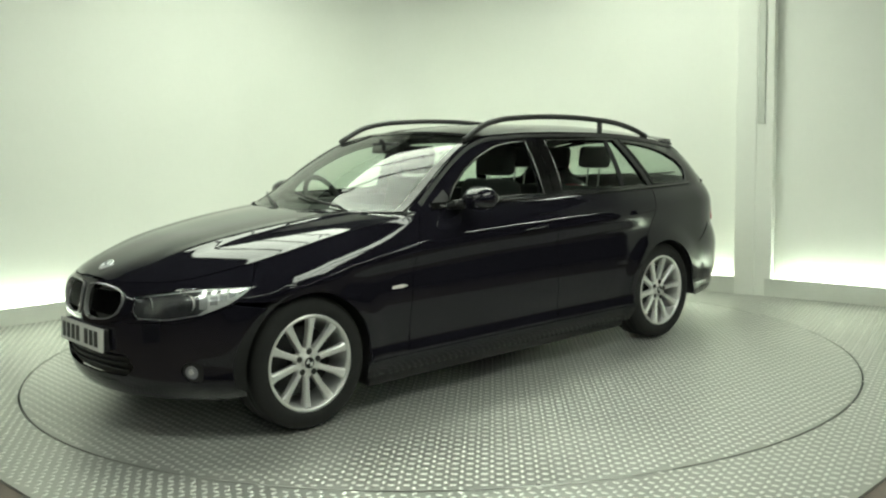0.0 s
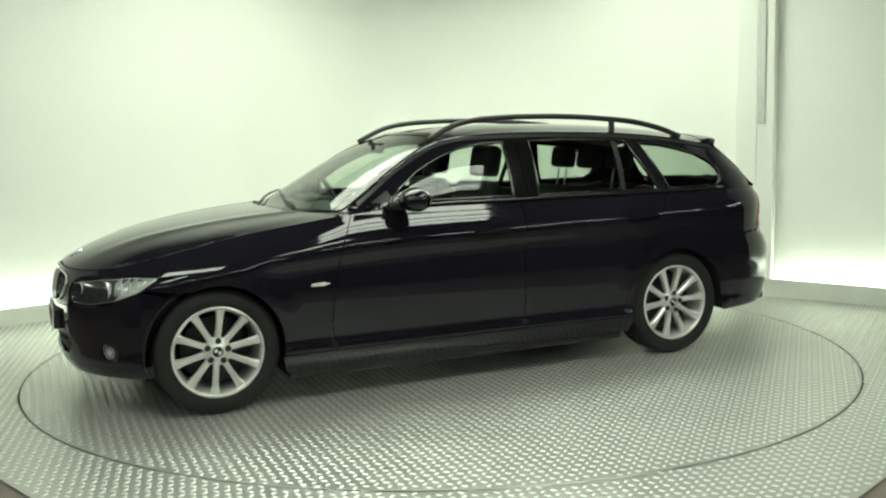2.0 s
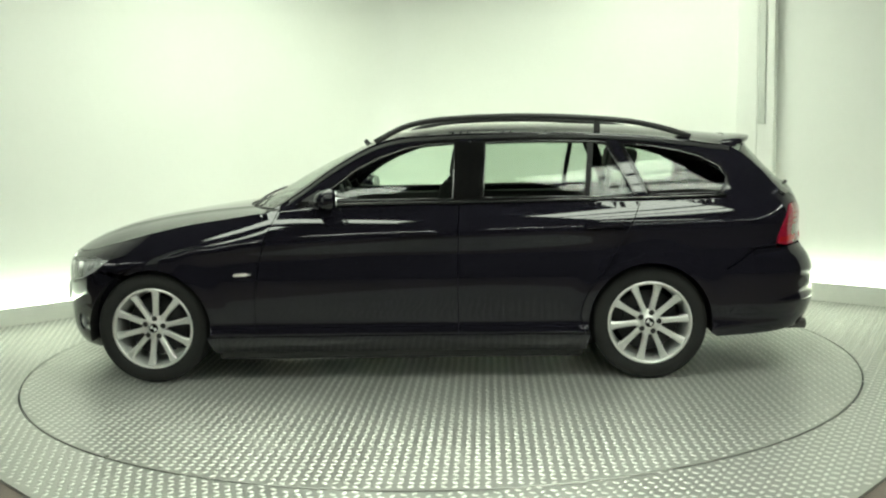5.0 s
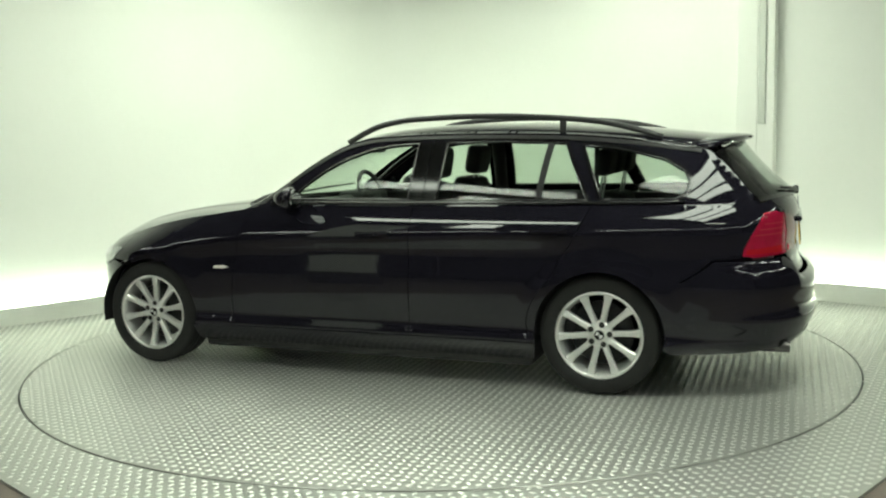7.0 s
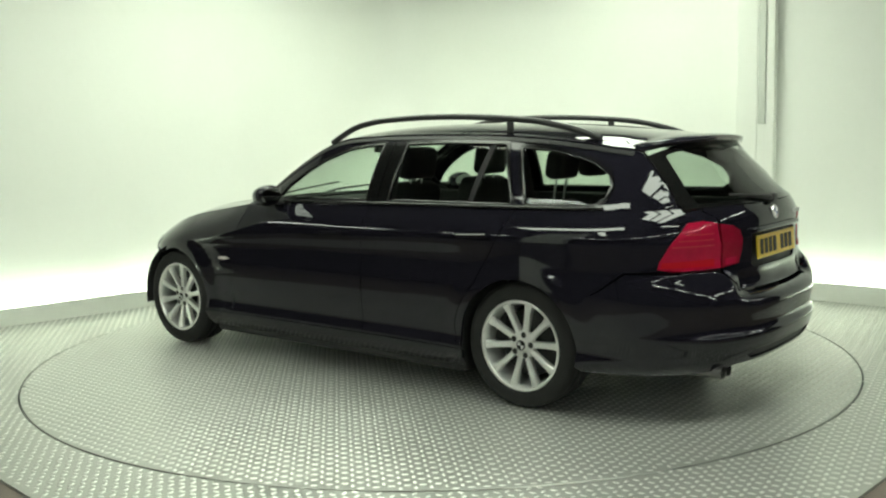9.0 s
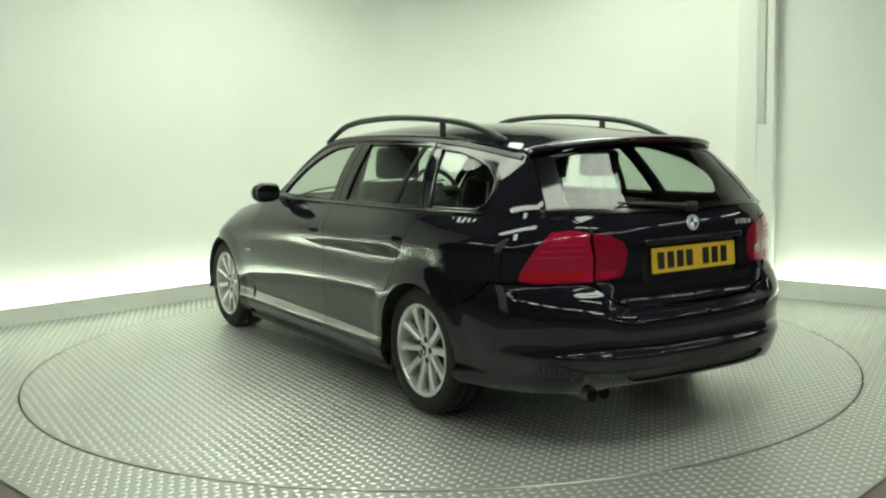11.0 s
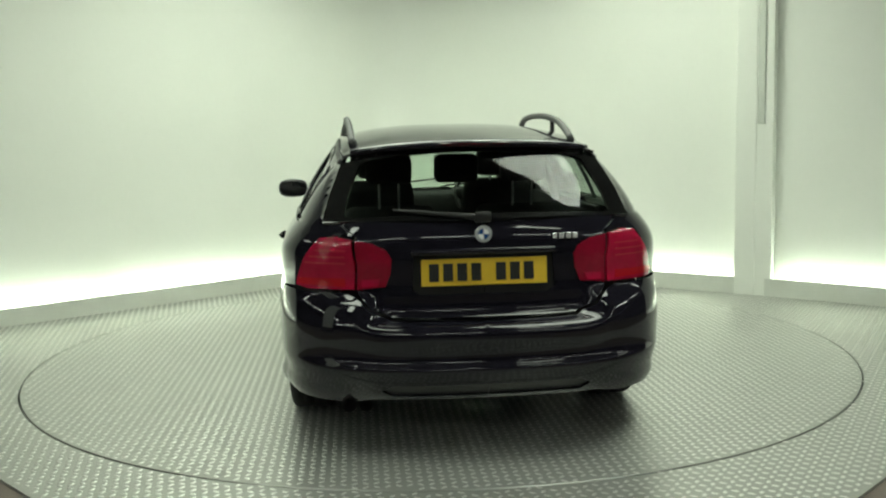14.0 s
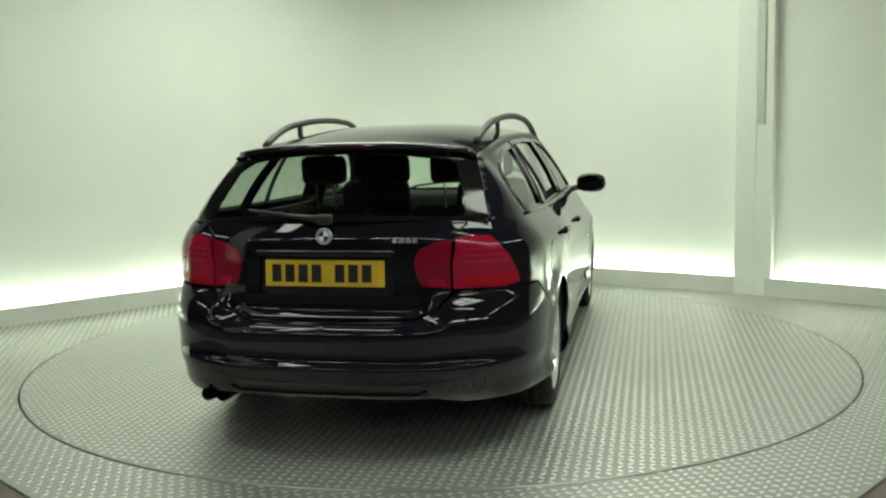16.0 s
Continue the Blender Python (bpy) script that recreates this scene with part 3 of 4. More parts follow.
bump_f = [(END_F, LIP_Z), *[(q, LIP_Z) for q in (sy(0.3), sy(0.55), sx(1.90), sx(1.80))], (arch_x(0.20, WB, True), 0.20)] + arch_span(WB, 0.205, 0.590, True) + BUMP_TOP[::-1]
panel("front_bumper", skin(lower, full(bump_f), [full(INTAKE[1:6] + [(END_F - 0.001, 0.392), (END_F - 0.001, 0.275)]), FOG], 0.0015, sides=(1, -1)), M_PAINT, car, "glossy black front bumper")
nose = BUMP_TOP + [(sx(1.665), 0.705)] + [(q, z) for q, z in top_line(sx(1.64), END_F)]
panel("nose_panel", skin(lower, full(nose), [HEADLAMP, KIDNEY], 0.0015, 0.02, sides=(1, -1)), M_PAINT, car)
fender = [(sx(1.742), 0.632)] + [q for q in arch_pts(WB, 66, 188)] + [(0.80, 0.262)] + SEAM_A + [(0.655, s_top(0.655))] + top_line(0.67, sx(1.64)) + [(sx(1.668), 0.702)]
for nm, sd in (("front_wing", 1), ("front_wing", -1)):
    panel(nm, skin(lower, fender, [], 0.002, sides=(sd,)), M_PAINT, car)
fdoor = SEAM_A + top_line(0.655, -0.35)[0:] + SEAM_B[::-1]
rdoor = SEAM_B + top_line(-0.35, -1.335) + [(-1.30, 0.90), (-1.235, 0.78), (-1.17, 0.68)] + [q for q in arch_pts(-WB, 50, 8, R_ARCH + 0.05, 12)] + [(-1.03, 0.265)]
rocker = [(1.035, 0.165), (-1.035, 0.165)] + [(-1.055, 0.262), (1.065, 0.262)]
quarter = [(-1.335, s_top(-1.335)), (-1.30, 0.90), (-1.235, 0.78), (-1.17, 0.68)] + arch_pts(-WB, 50, 8, R_ARCH + 0.05, 12) + [(-1.03, 0.262)] + arch_pts(-WB, -8, 128) + \
    [(sx(-1.78), 0.60), (sx(-1.95), 0.712), (sx(-2.100), 0.720)] + TAIL[1:7] + GATE_EDGE[2:] + top_line(sy(0.66, True), -1.36)
bump_r = arch_pts(-WB, 126, 190)[::1] + [(sx(-1.74), 0.235), (sx(-1.95), 0.235), (sx(-2.15), 0.243), (sy(0.62, True), 0.25), (sy(0.5, True), 0.272), (END_R, 0.274), (END_R, 0.595), (sy(0.40, True), 0.600),
    (sy(0.50, True), 0.640), (sy(0.555, True), 0.695), (sy(0.60, True), 0.712), (sx(-2.1), 0.708), (sx(-1.96), 0.708), (sx(-1.79), 0.605)]
DIFFUSER = [(END_R + 0.001, 0.290), (sy(0.42, True), 0.290), (sy(0.47, True), 0.312), (sy(0.42, True), 0.338), (END_R + 0.001, 0.338)]
gate = [(END_R, 0.603), (sy(0.40, True), 0.608), (sy(0.495, True), 0.648), (sy(0.548, True), 0.702)] + [(sy(0.552, True) , 0.72), (sy(0.548, True), 0.83), (sy(0.568, True), 0.94), (sy(0.655, True), 0.985)] + top_line(sy(0.655, True), END_R)
for sd in (1, -1):
    side = (sd,)
    fd = panel("front_door", skin(lower, fdoor, [], 0.002, sides=side), M_PAINT, car)
    rd = panel("rear_door", skin(lower, rdoor, [], 0.002, sides=side), M_PAINT, car)
    panel("sill", skin(lower, rocker, [], 0.001, sides=side), M_PAINT, car)
    panel("rear_quarter", skin(lower, quarter, [], 0.002, 0.025, sides=side), M_PAINT, car)
    tl = panel("tail_lamp", skin(lower, TAIL, [], 0.002, 0.018, inset=-0.004, sides=side), M_RED, car, "red tail lamp lens")
    ti = panel("boot_lamp", skin(lower, TAIL_IN, [], 0.001, 0.018, inset=-0.004, sides=side), M_REDDARK, car, "dark red tailgate lamp lens")
    panel("reversing_lens", skin(lower, [(sy(0.53, True), 0.735), (sy(0.53, True), 0.765), (sy(0.45, True), 0.77), (sy(0.46, True), 0.735)], [], 0, 0.018, inset=-0.007, sides=side, rim=0.003), M_RED, ti, "brighter lens band")
    panel("brake_band", skin(lower, [(sx(-2.115), 0.735), (sx(-2.122), 0.762), (sy(0.60, True), 0.770), (sy(0.60, True), 0.735)], [], 0, 0.018, inset=-0.0065, sides=side, rim=0.002), mat("bright_red_band", (0.46, 0.010, 0.02), 0.15, coat=0.6), tl, "bright red lower band")
    # thin ribs whose pale colour holds the lit streaks in the lens
    for zz in (0.826, 0.852, 0.878):
        f0 = sx(-2.135 - 0.9 * (zz - 0.80))
        panel("lens_rib", skin(lower, [(f0, zz), (f0, zz + 0.007), (sy(0.60, True), zz + 0.009), (sy(0.60, True), zz + 0.002)], [], 0, 0.02, inset=-0.0058, sides=side, rim=0.0015), M_RIB, tl, "red lens rib, paled for a lit streak")
    # side indicator
    panel("side_indicator", skin(lower, [(0.905, 0.604), (0.90, 0.618), (0.84, 0.622), (0.80, 0.612), (0.84, 0.602)], [], 0, 0.01, inset=-0.006, sides=side, rim=0.006), M_AMBER, car, "clear side indicator lens")
    # fuel flap seam on the right of the tail, door handles
    for hx, hz in ((-0.13, 0.822), (-1.13, 0.852)):
        o = lower(hx, hz)
        bm = bmesh.new()
        bmesh.ops.create_cube(bm, size=1.0, matrix=pose(hx, sd * (o.y + 0.022), hz, 0, 3, 0) @ Matrix.Diagonal((0.20, 0.018, 0.026, 1)))
        bmesh.ops.bevel(bm, geom=bm.edges[:], offset=0.008, segments=3, affect="EDGES")
        for e in (-0.085, 0.085):
            bmesh.ops.create_cube(bm, size=1.0, matrix=pose(hx + e, sd * (o.y + 0.006), hz) @ Matrix.Diagonal((0.026, 0.03, 0.02, 1)))
        part("door_handle", bm, M_PAINT, fd if hx > -0.5 else rd, smooth=False)
panel("fuel_flap", skin(lower, [(-1.42, 0.70), (-1.62, 0.70), (-1.65, 0.73), (-1.64, 0.83), (-1.60, 0.85), (-1.44, 0.85), (-1.41, 0.82)], [], 0.0, 0.025, inset=-0.002, sides=(-1,), rim=0.004), M_PAINT, car)
panel("rear_bumper", skin(lower, full(bump_r), [full(DIFFUSER)], 0.002, 0.028, sides=(1, -1)), M_PAINT, car, "glossy black rear bumper")
panel("bumper_insert", skin(lower, full([(END_R, 0.278), (sy(0.43, True), 0.278), (sy(0.48, True), 0.312), (sy(0.43, True), 0.345), (END_R, 0.345)]), [], 0, 0.03, inset=0.012, sides=(1, -1), rim=0), M_TRIM, car)
PLATE_WELL = full([(END_R + 0.001, 0.700), (sy(0.285, True), 0.700), (sy(0.315, True), 0.72), (sy(0.305, True), 0.862), (sy(0.28, True), 0.880), (END_R + 0.001, 0.880)])
panel("tailgate", skin(lower, full(gate), [TAIL_IN, PLATE_WELL], 0.002, 0.022, sides=(1, -1)), M_PAINT, car, "glossy black tailgate")
panel("plate_recess", skin(lower, full([(END_R, 0.695), (sy(0.32, True), 0.695), (sy(0.31, True), 0.885), (END_R, 0.885)]), [], 0, 0.03, inset=0.016, sides=(1, -1), rim=0), M_TRIM, car)
panel("intake_mesh", skin(lower, full([(END_F, 0.262), (sy(0.37), 0.262), (sy(0.43), 0.33), (sy(0.38), 0.40), (END_F, 0.40)]), [], 0, 0.03, inset=0.03, sides=(1, -1), rim=0), M_TRIM, car)
for zz in (0.305, 0.335, 0.365):
    panel("intake_slat", skin(lower, full([(END_F, zz - 0.005), (sy(0.35), zz - 0.005), (sy(0.35), zz + 0.005), (END_F, zz + 0.005)]), [], 0, 0.03, inset=0.014, sides=(1, -1), rim=0.012), M_TRIM, car)
for sd in (1, -1):
    hl = panel("headlamp", skin(lower, HEADLAMP, [], 0.001, 0.02, inset=0.010, sides=(sd,), rim=0), M_REFLECT, car, "clear headlamp with bright reflectors")
    panel("lens", skin(lower, HEADLAMP, [], 0.001, 0.02, inset=-0.006, sides=(sd,), rim=0.010), M_LENS, hl, "clear lens")
    for (s0, z0, r) in ((sy(0.62), 0.630, 0.044), (sy(0.46), 0.622, 0.038)):
        o = lower(s0, z0) * Vector((1, sd, 1))
        bm = bmesh.new()
        d = Vector((1, sd * 0.25, 0)).normalized()
        mm = Matrix.Translation(o - d * 0.036) @ d.to_track_quat("Z", "Y").to_matrix().to_4x4()
        bmesh.ops.create_cone(bm, cap_ends=False, segments=24, radius1=r * 0.6, radius2=r, depth=0.05, matrix=mm)
        part("reflector_bowl", bm, M_ALLOY, hl, "bright ring round the projector", True)
        bm = bmesh.new()
        bmesh.ops.create_uvsphere(bm, u_segments=20, v_segments=12, radius=r * 0.72, matrix=mm @ pose(0, 0, -0.012))
        part("projector", bm, M_CHROME, hl, "glassy projector lens", True)
    panel("lamp_mask", skin(lower, [(sy(0.425), 0.562), (sy(0.397), 0.592), (sy(0.405), 0.650), (sy(0.56), 0.670), (sx(1.86), 0.672), (sx(1.845), 0.610), (sx(1.875), 0.582), (sy(0.56), 0.561)], [], 0, 0.02, inset=0.006, sides=(sd,), rim=0.004), M_MASK, hl, "smoky inner part of the headlamp")
    for k in range(5):
        u0, u1 = 1.70 + 0.036 * k, 1.728 + 0.036 * k
        panel("lamp_facet", skin(lower, [(sx(u0), 0.690 - 0.022 * k), (sx(u1), 0.672 - 0.016 * k), (sx(u1), 0.684 - 0.004 * k), (sx(u0), 0.694)], [], 0, 0.015, inset=0.003 + 0.002 * (k % 2), sides=(sd,), rim=0.006), M_CHROME, hl, "bright facet of the headlamp")
    panel("lamp_brow", skin(lower, [(sx(1.72), 0.690), (sx(1.80), 0.676), (sy(0.56), 0.657), (sy(0.42), 0.645), (sy(0.42), 0.655), (sy(0.50), 0.664), (sy(0.58), 0.676), (sx(1.80), 0.694)], [], 0, 0.02, inset=0.008, sides=(sd,), rim=0.006), M_TRIM, hl, "dark brow strip")
    # kidney grille: chrome surround, dark back sheet for the hollow's shade, upright slats
    ko = offset(densify(KIDNEY, 0.02), -0.004)
    ki = offset(densify(KIDNEY, 0.02), 0.003)
    kg = panel("kidney_grille", skin(lower, ko, [ki], 0, 0.012, inset=-0.010, sides=(sd,), rim=0.02), M_GRILLE, car, "chrome-rimmed kidney grille")
    panel("grille_back", skin(lower, ko, [], 0, 0.02, inset=0.045, sides=(sd,), rim=0), M_GAP_SHADE, kg, "dark back sheet for the hollow's shade")
    for k in range(10):
        yy = 0.055 + k * 0.027
        panel("grille_slat", skin(lower, [(sy(yy + 0.004), 0.56), (sy(yy + 0.004), 0.675), (sy(yy), 0.675), (sy(yy), 0.56)], [], 0, 0.03, inset=0.012, sides=(sd,), rim=0.02), M_GLOSSBLACK, kg)
    # fog lamp
    ring = [(math.cos(a * math.pi / 8), math.sin(a * math.pi / 8)) for a in range(16)]
    fg = panel("fog_lamp", skin(lower, [(sy(0.645) + 0.050 * u, 0.322 + 0.047 * v) for u, v in ring], [], 0, 0.012, inset=0.012, sides=(sd,), rim=0.01), M_TRIM, car, "round fog lamp in a dark surround")
    panel("lens", skin(lower, [(sy(0.640) + 0.029 * u, 0.320 + 0.029 * v) for u, v in ring], [], 0, 0.012, inset=0.005, sides=(sd,), rim=0.006), M_FOG, fg, "grey glass lens")
    # small chrome disc put on the lens as its bright glint
    panel("lens_glint", skin(lower, [(sy(0.640) + 0.013 * u, 0.322 + 0.013 * v) for u, v in ring], [], 0, 0.01, inset=0.001, sides=(sd,), rim=0.004), M_CHROME, fg, "small chrome spot for the glint on the fog lamp")

# ---- bonnet, windscreen, roof, glasshouse ----
HOOD_C = spl([2.05, 1.99, 1.92, 1.80, 1.645, 1.474, 1.13, 0.90, 0.6], [0.716, 0.752, 0.785, 0.830, 0.874, 0.906, 0.954, 0.974, 0.985])
X_NOSE = 2.043


def hood_edge(x):
    """Half width of the bonnet's edge line at x."""
    z = TOP(x)
    if x <= S_F:
        return half_w(x, z)
    u = min(1.0, (x - S_F) / (XF(z) - S_F))
    return half_w(x, z) * max(0.0, 1 - u ** N_F) ** (1 / N_F)


def hood(x, y):
    ye = max(0.02, hood_edge(min(x, X_NOSE)))
    v = min(1.0, abs(y) / ye)
    c, t = HOOD_C(x), TOP(x)
    # two soft creases run from the grille to the screen
    rib = 0.007 * math.exp(-((abs(y) - (0.30 + 0.16 * (2.0 - x))) / 0.045) ** 2) * min(1, max(0, (1.98 - x) / 0.3))
    return Vector((x, y, c - (c - t) * v ** 2.6 + rib))


COWL = spl([0.0, 0.30, 0.55, 0.70, 0.76], [0.955, 0.925, 0.840, 0.735, 0.68])
hood_line = [(x, hood_edge(x)) for x in np.linspace(0.70, 2.0, 40)] + [(x, hood_edge(x)) for x in (2.01, 2.02, 2.028, 2.034, 2.039)]
hood_half = [(0.955, 0.0)] + [(COWL(y), y) for y in np.linspace(0.08, 0.70, 10)] + hood_line[1:] + [(X_NOSE, 0.0)]
hood_poly = [(p[0], p[1]) for p in hood_half] + [(p[0], -p[1]) for p in hood_half[::-1] if p[1] > 0]
panel("bonnet", skin(hood, hood_poly, [], 0.0015, 0.03), M_PAINT, car, "glossy black bonnet")

SC_X = spl([0, 0.5, 1.0], [0.925, 0.47, 0.045])
SC_Z = spl([0, 0.5, 1.0], [0.955, 1.205, 1.378])
A_X = spl([0, 0.33, 0.66, 1.0], [0.70, 0.465, 0.225, 0.0])


def screen(t, v):
    """Windscreen: t up from the cowl, v across from -1 to 1."""
    xe = A_X(t)
    ye, ze = ROOF_Y(xe) - 0.012, ROOF_Z(xe) + 0.004
    k = abs(v) ** 2.2
    return Vector((SC_X(t) + (xe - SC_X(t)) * k, ye * v, SC_Z(t) + (ze - SC_Z(t)) * k))


def gate_glass(t, v):
    """Tailgate window: t up, v across."""
    xe = -2.155 + t * 0.235
    ye, ze = ROOF_Y(xe) - 0.004, ROOF_Z(xe)
    xc, zc = -2.315 + t * 0.29 + 0.02 * math.sin(math.pi * t), 1.005 + 0.30 * t
    k = abs(v) ** 2.4
    return Vector((xc + (xe - xc) * k, ye * v, zc + (ze - zc) * k))


scr = panel("windscreen", skin(screen, [(0.0, -0.95), (1.0, -0.95), (1.0, 0.95), (0.0, 0.95)], [], 0, 0.06, rim=0), M_GLASS, car, "clear windscreen glass")
panel("screen_frame", skin(screen, [(-0.0, -1), (1.0, -1), (1.0, 1), (0.0, 1)], [[(0.025, -0.935), (0.955, -0.935), (0.955, 0.935), (0.025, 0.935)]], 0, 0.05, inset=-0.003, rim=0.01), M_GLOSSBLACK, car, "black windscreen surround")
gg = panel("tailgate_window", skin(gate_glass, [(0.03, -0.97), (0.97, -0.97), (0.97, 0.97), (0.03, 0.97)], [], 0, 0.06, rim=0), M_GLASSDARK, car, "tinted tailgate window")
panel("gate_frame", skin(gate_glass, [(0, -1), (1.0, -1), (1.0, 1), (0, 1)], [[(0.10, -0.86), (0.30, -0.875), (0.88, -0.85), (0.92, -0.80), (0.92, 0.80), (0.88, 0.85), (0.30, 0.875), (0.10, 0.86), (0.07, 0.80), (0.07, -0.80)]], 0, 0.05, inset=-0.003, rim=0.012), M_GLOSSBLACK, car, "gloss black window surround")
ROOF_C = spl([0.06, -0.1, -0.3, -0.7, -1.0, -1.4, -1.7, -2.03], [1.374, 1.396, 1.412, 1.418, 1.412, 1.388, 1.358, 1.318])


def roof(x, y):
    ye = ROOF_Y(max(-1.92, x))
    v = min(1.0, abs(y) / ye)
    c, e = ROOF_C(x), ROOF_Z(max(-1.86, x)) + 0.004
    return Vector((x, y, c - (c - e) * v ** 3.0))


def roof_front(y):
    return screen(1.0, max(-1, min(1, y / (ROOF_Y(0.0) - 0.012)))).x


def roof_back(y):
    return gate_glass(1.0, max(-1, min(1, y / (ROOF_Y(-1.92) - 0.004)))).x + 0.006


ys = np.linspace(-0.58, 0.58, 25)
rp = [(roof_front(y), y) for y in ys] + [(x, ROOF_Y(x)) for x in np.linspace(-0.05, -1.90, 40)] + [(roof_back(y), y) for y in np.linspace(0.52, -0.52, 19)] + [(x, -ROOF_Y(x)) for x in np.linspace(-1.90, -0.05, 40)]
panel("roof", skin(roof, rp, [], 0.0, 0.04), M_PAINT, car, "glossy black roof panel")

# glasshouse side with three side windows
WIN_F = [(0.42, 1.005), (0.36, 1.072), (0.239, 1.160), (0.111, 1.226), (-0.05, 1.281), (-0.179, 1.300), (-0.325, 1.308), (-0.312, 1.005)]
WIN_R = [(-0.480, 1.006), (-0.497, 1.308), (-0.80, 1.312), (-1.06, 1.304), (-1.165, 1.298), (-1.305, 1.005)]
WIN_Q = [(-1.385, 1.008), (-1.262, 1.284), (-1.42, 1.270), (-1.56, 1.242), (-1.69, 1.205), (-1.785, 1.150), (-1.815, 1.095), (-1.80, 1.040), (-1.755, 1.012)]
gh = [(x, TOP(x) - 0.006) for x in np.linspace(0.72, -2.12, 50)] + [(x, ROOF_Z(x) - 0.0) for x in (-2.14, -2.09, -2.03, -1.97, -1.92)] + [(x, ROOF_Z(x)) for x in np.linspace(-1.89, 0.69, 60)]
for sd in (1, -1):
    side = (sd,)
    panel("window_frames", skin(upper, gh, [WIN_F, WIN_R, WIN_Q], 0.0, 0.03, sides=side, rim=0.018), M_PAINT, car, "black pillars and window frames")
    for nm, w, lab in (("front_window", WIN_F, "front door window glass"), ("rear_window", WIN_R, "rear door window glass"), ("quarter_window", WIN_Q, "rear quarter window glass")):
        wp = panel(nm, skin(upper, offset(w, -0.004), [], 0.0, 0.05, inset=0.006, sides=side, rim=0), M_GLASS if nm == "front_window" else M_GLASSDARK, car, lab)
        panel("seal", skin(upper, offset(densify(w), -0.016), [offset(densify(w), 0.004)], 0, 0.02, inset=-0.004, sides=side, rim=0.008), M_GLOSSBLACK, wp, "gloss black window surround")
    # B pillar cover, divider in the rear door window
    panel("pillar_cover", skin(upper, [(-0.318, 1.000), (-0.331, 1.312), (-0.410, 1.314), (-0.398, 1.000)], [], 0.001, 0.03, inset=-0.005, sides=side), M_GLOSSBLACK, car)
    panel("pillar_cover", skin(upper, [(-0.402, 1.000), (-0.414, 1.314), (-0.492, 1.312), (-0.474, 1.000)], [], 0.001, 0.03, inset=-0.005, sides=side), M_GLOSSBLACK, car)
    panel("window_divider", skin(upper, [(-1.030, 1.000), (-1.070, 1.308), (-1.102, 1.306), (-1.062, 1.000)], [], 0, 0.03, inset=-0.002, sides=side), M_SEAT, car)
    panel("belt_strip", skin(upper, [(x, TOP(x) + 0.004) for x in np.linspace(0.55, -1.80, 40)] + [(x, 1.000) for x in np.linspace(-1.80, 0.55, 40)], [], 0, 0.03, inset=-0.007, sides=side, rim=0.012), M_GLOSSBLACK, car, "black belt line strip")
    # drip moulding along the roof edge
    panel("roof_moulding", skin(upper, [(x, ROOF_Z(x) - 0.028) for x in np.linspace(0.60, -1.86, 60)] + [(x, ROOF_Z(x) - 0.010) for x in np.linspace(-1.86, 0.60, 60)], [], 0, 0.03, inset=-0.006, sides=side, rim=0.012), M_TRIM, car)
# ---- roof rails, spoiler, mirrors, wipers, plates, badges ----
def tube(path, radii, seg=10, flat=1.0, cap=True):
    """A swept tube through points; flat squashes it upright."""
    bm = bmesh.new()
    rings = []
    n = len(path)
    for i, p in enumerate(path):
        d = (Vector(path[min(n - 1, i + 1)]) - Vector(path[max(0, i - 1)])).normalized()
        q = d.to_track_quat("Z", "Y").to_matrix()
        side = d.cross(Vector((0, 0, 1)))
        side = side.normalized() if side.length > 1e-4 else Vector((0, 1, 0))
        up = side.cross(d).normalized()
        r = radii[i] if isinstance(radii, (list, tuple)) else radii
        rings.append([bm.verts.new(Vector(p) + side * math.cos(a) * r + up * math.sin(a) * r * flat) for a in (2 * math.pi * k / seg for k in range(seg))])
    for a, b in zip(rings, rings[1:]):
        for k in range(seg):
            bm.faces.new((a[k], a[(k + 1) % seg], b[(k + 1) % seg], b[k]))
    if cap:
        bm.faces.new(rings[0][::-1])
        bm.faces.new(rings[-1])
    bmesh.ops.recalc_face_normals(bm, faces=bm.faces[:])
    return bm


def soft_box(sx_, sy_, sz_, bevel, seg=4, m=None, taper=None):
    """A rounded block; taper(v) may reshape its corners."""
    bm = bmesh.new()
    bmesh.ops.create_cube(bm, size=1.0, matrix=Matrix.Diagonal((sx_, sy_, sz_, 1)))
    bmesh.ops.bevel(bm, geom=bm.edges[:], offset=bevel, segments=seg, affect="EDGES", profile=0.6)
    if taper:
        for v in bm.verts:
            v.co = taper(v.co)
    if m is not None:
        bmesh.ops.transform(bm, matrix=m, verts=bm.verts[:])
    return bm


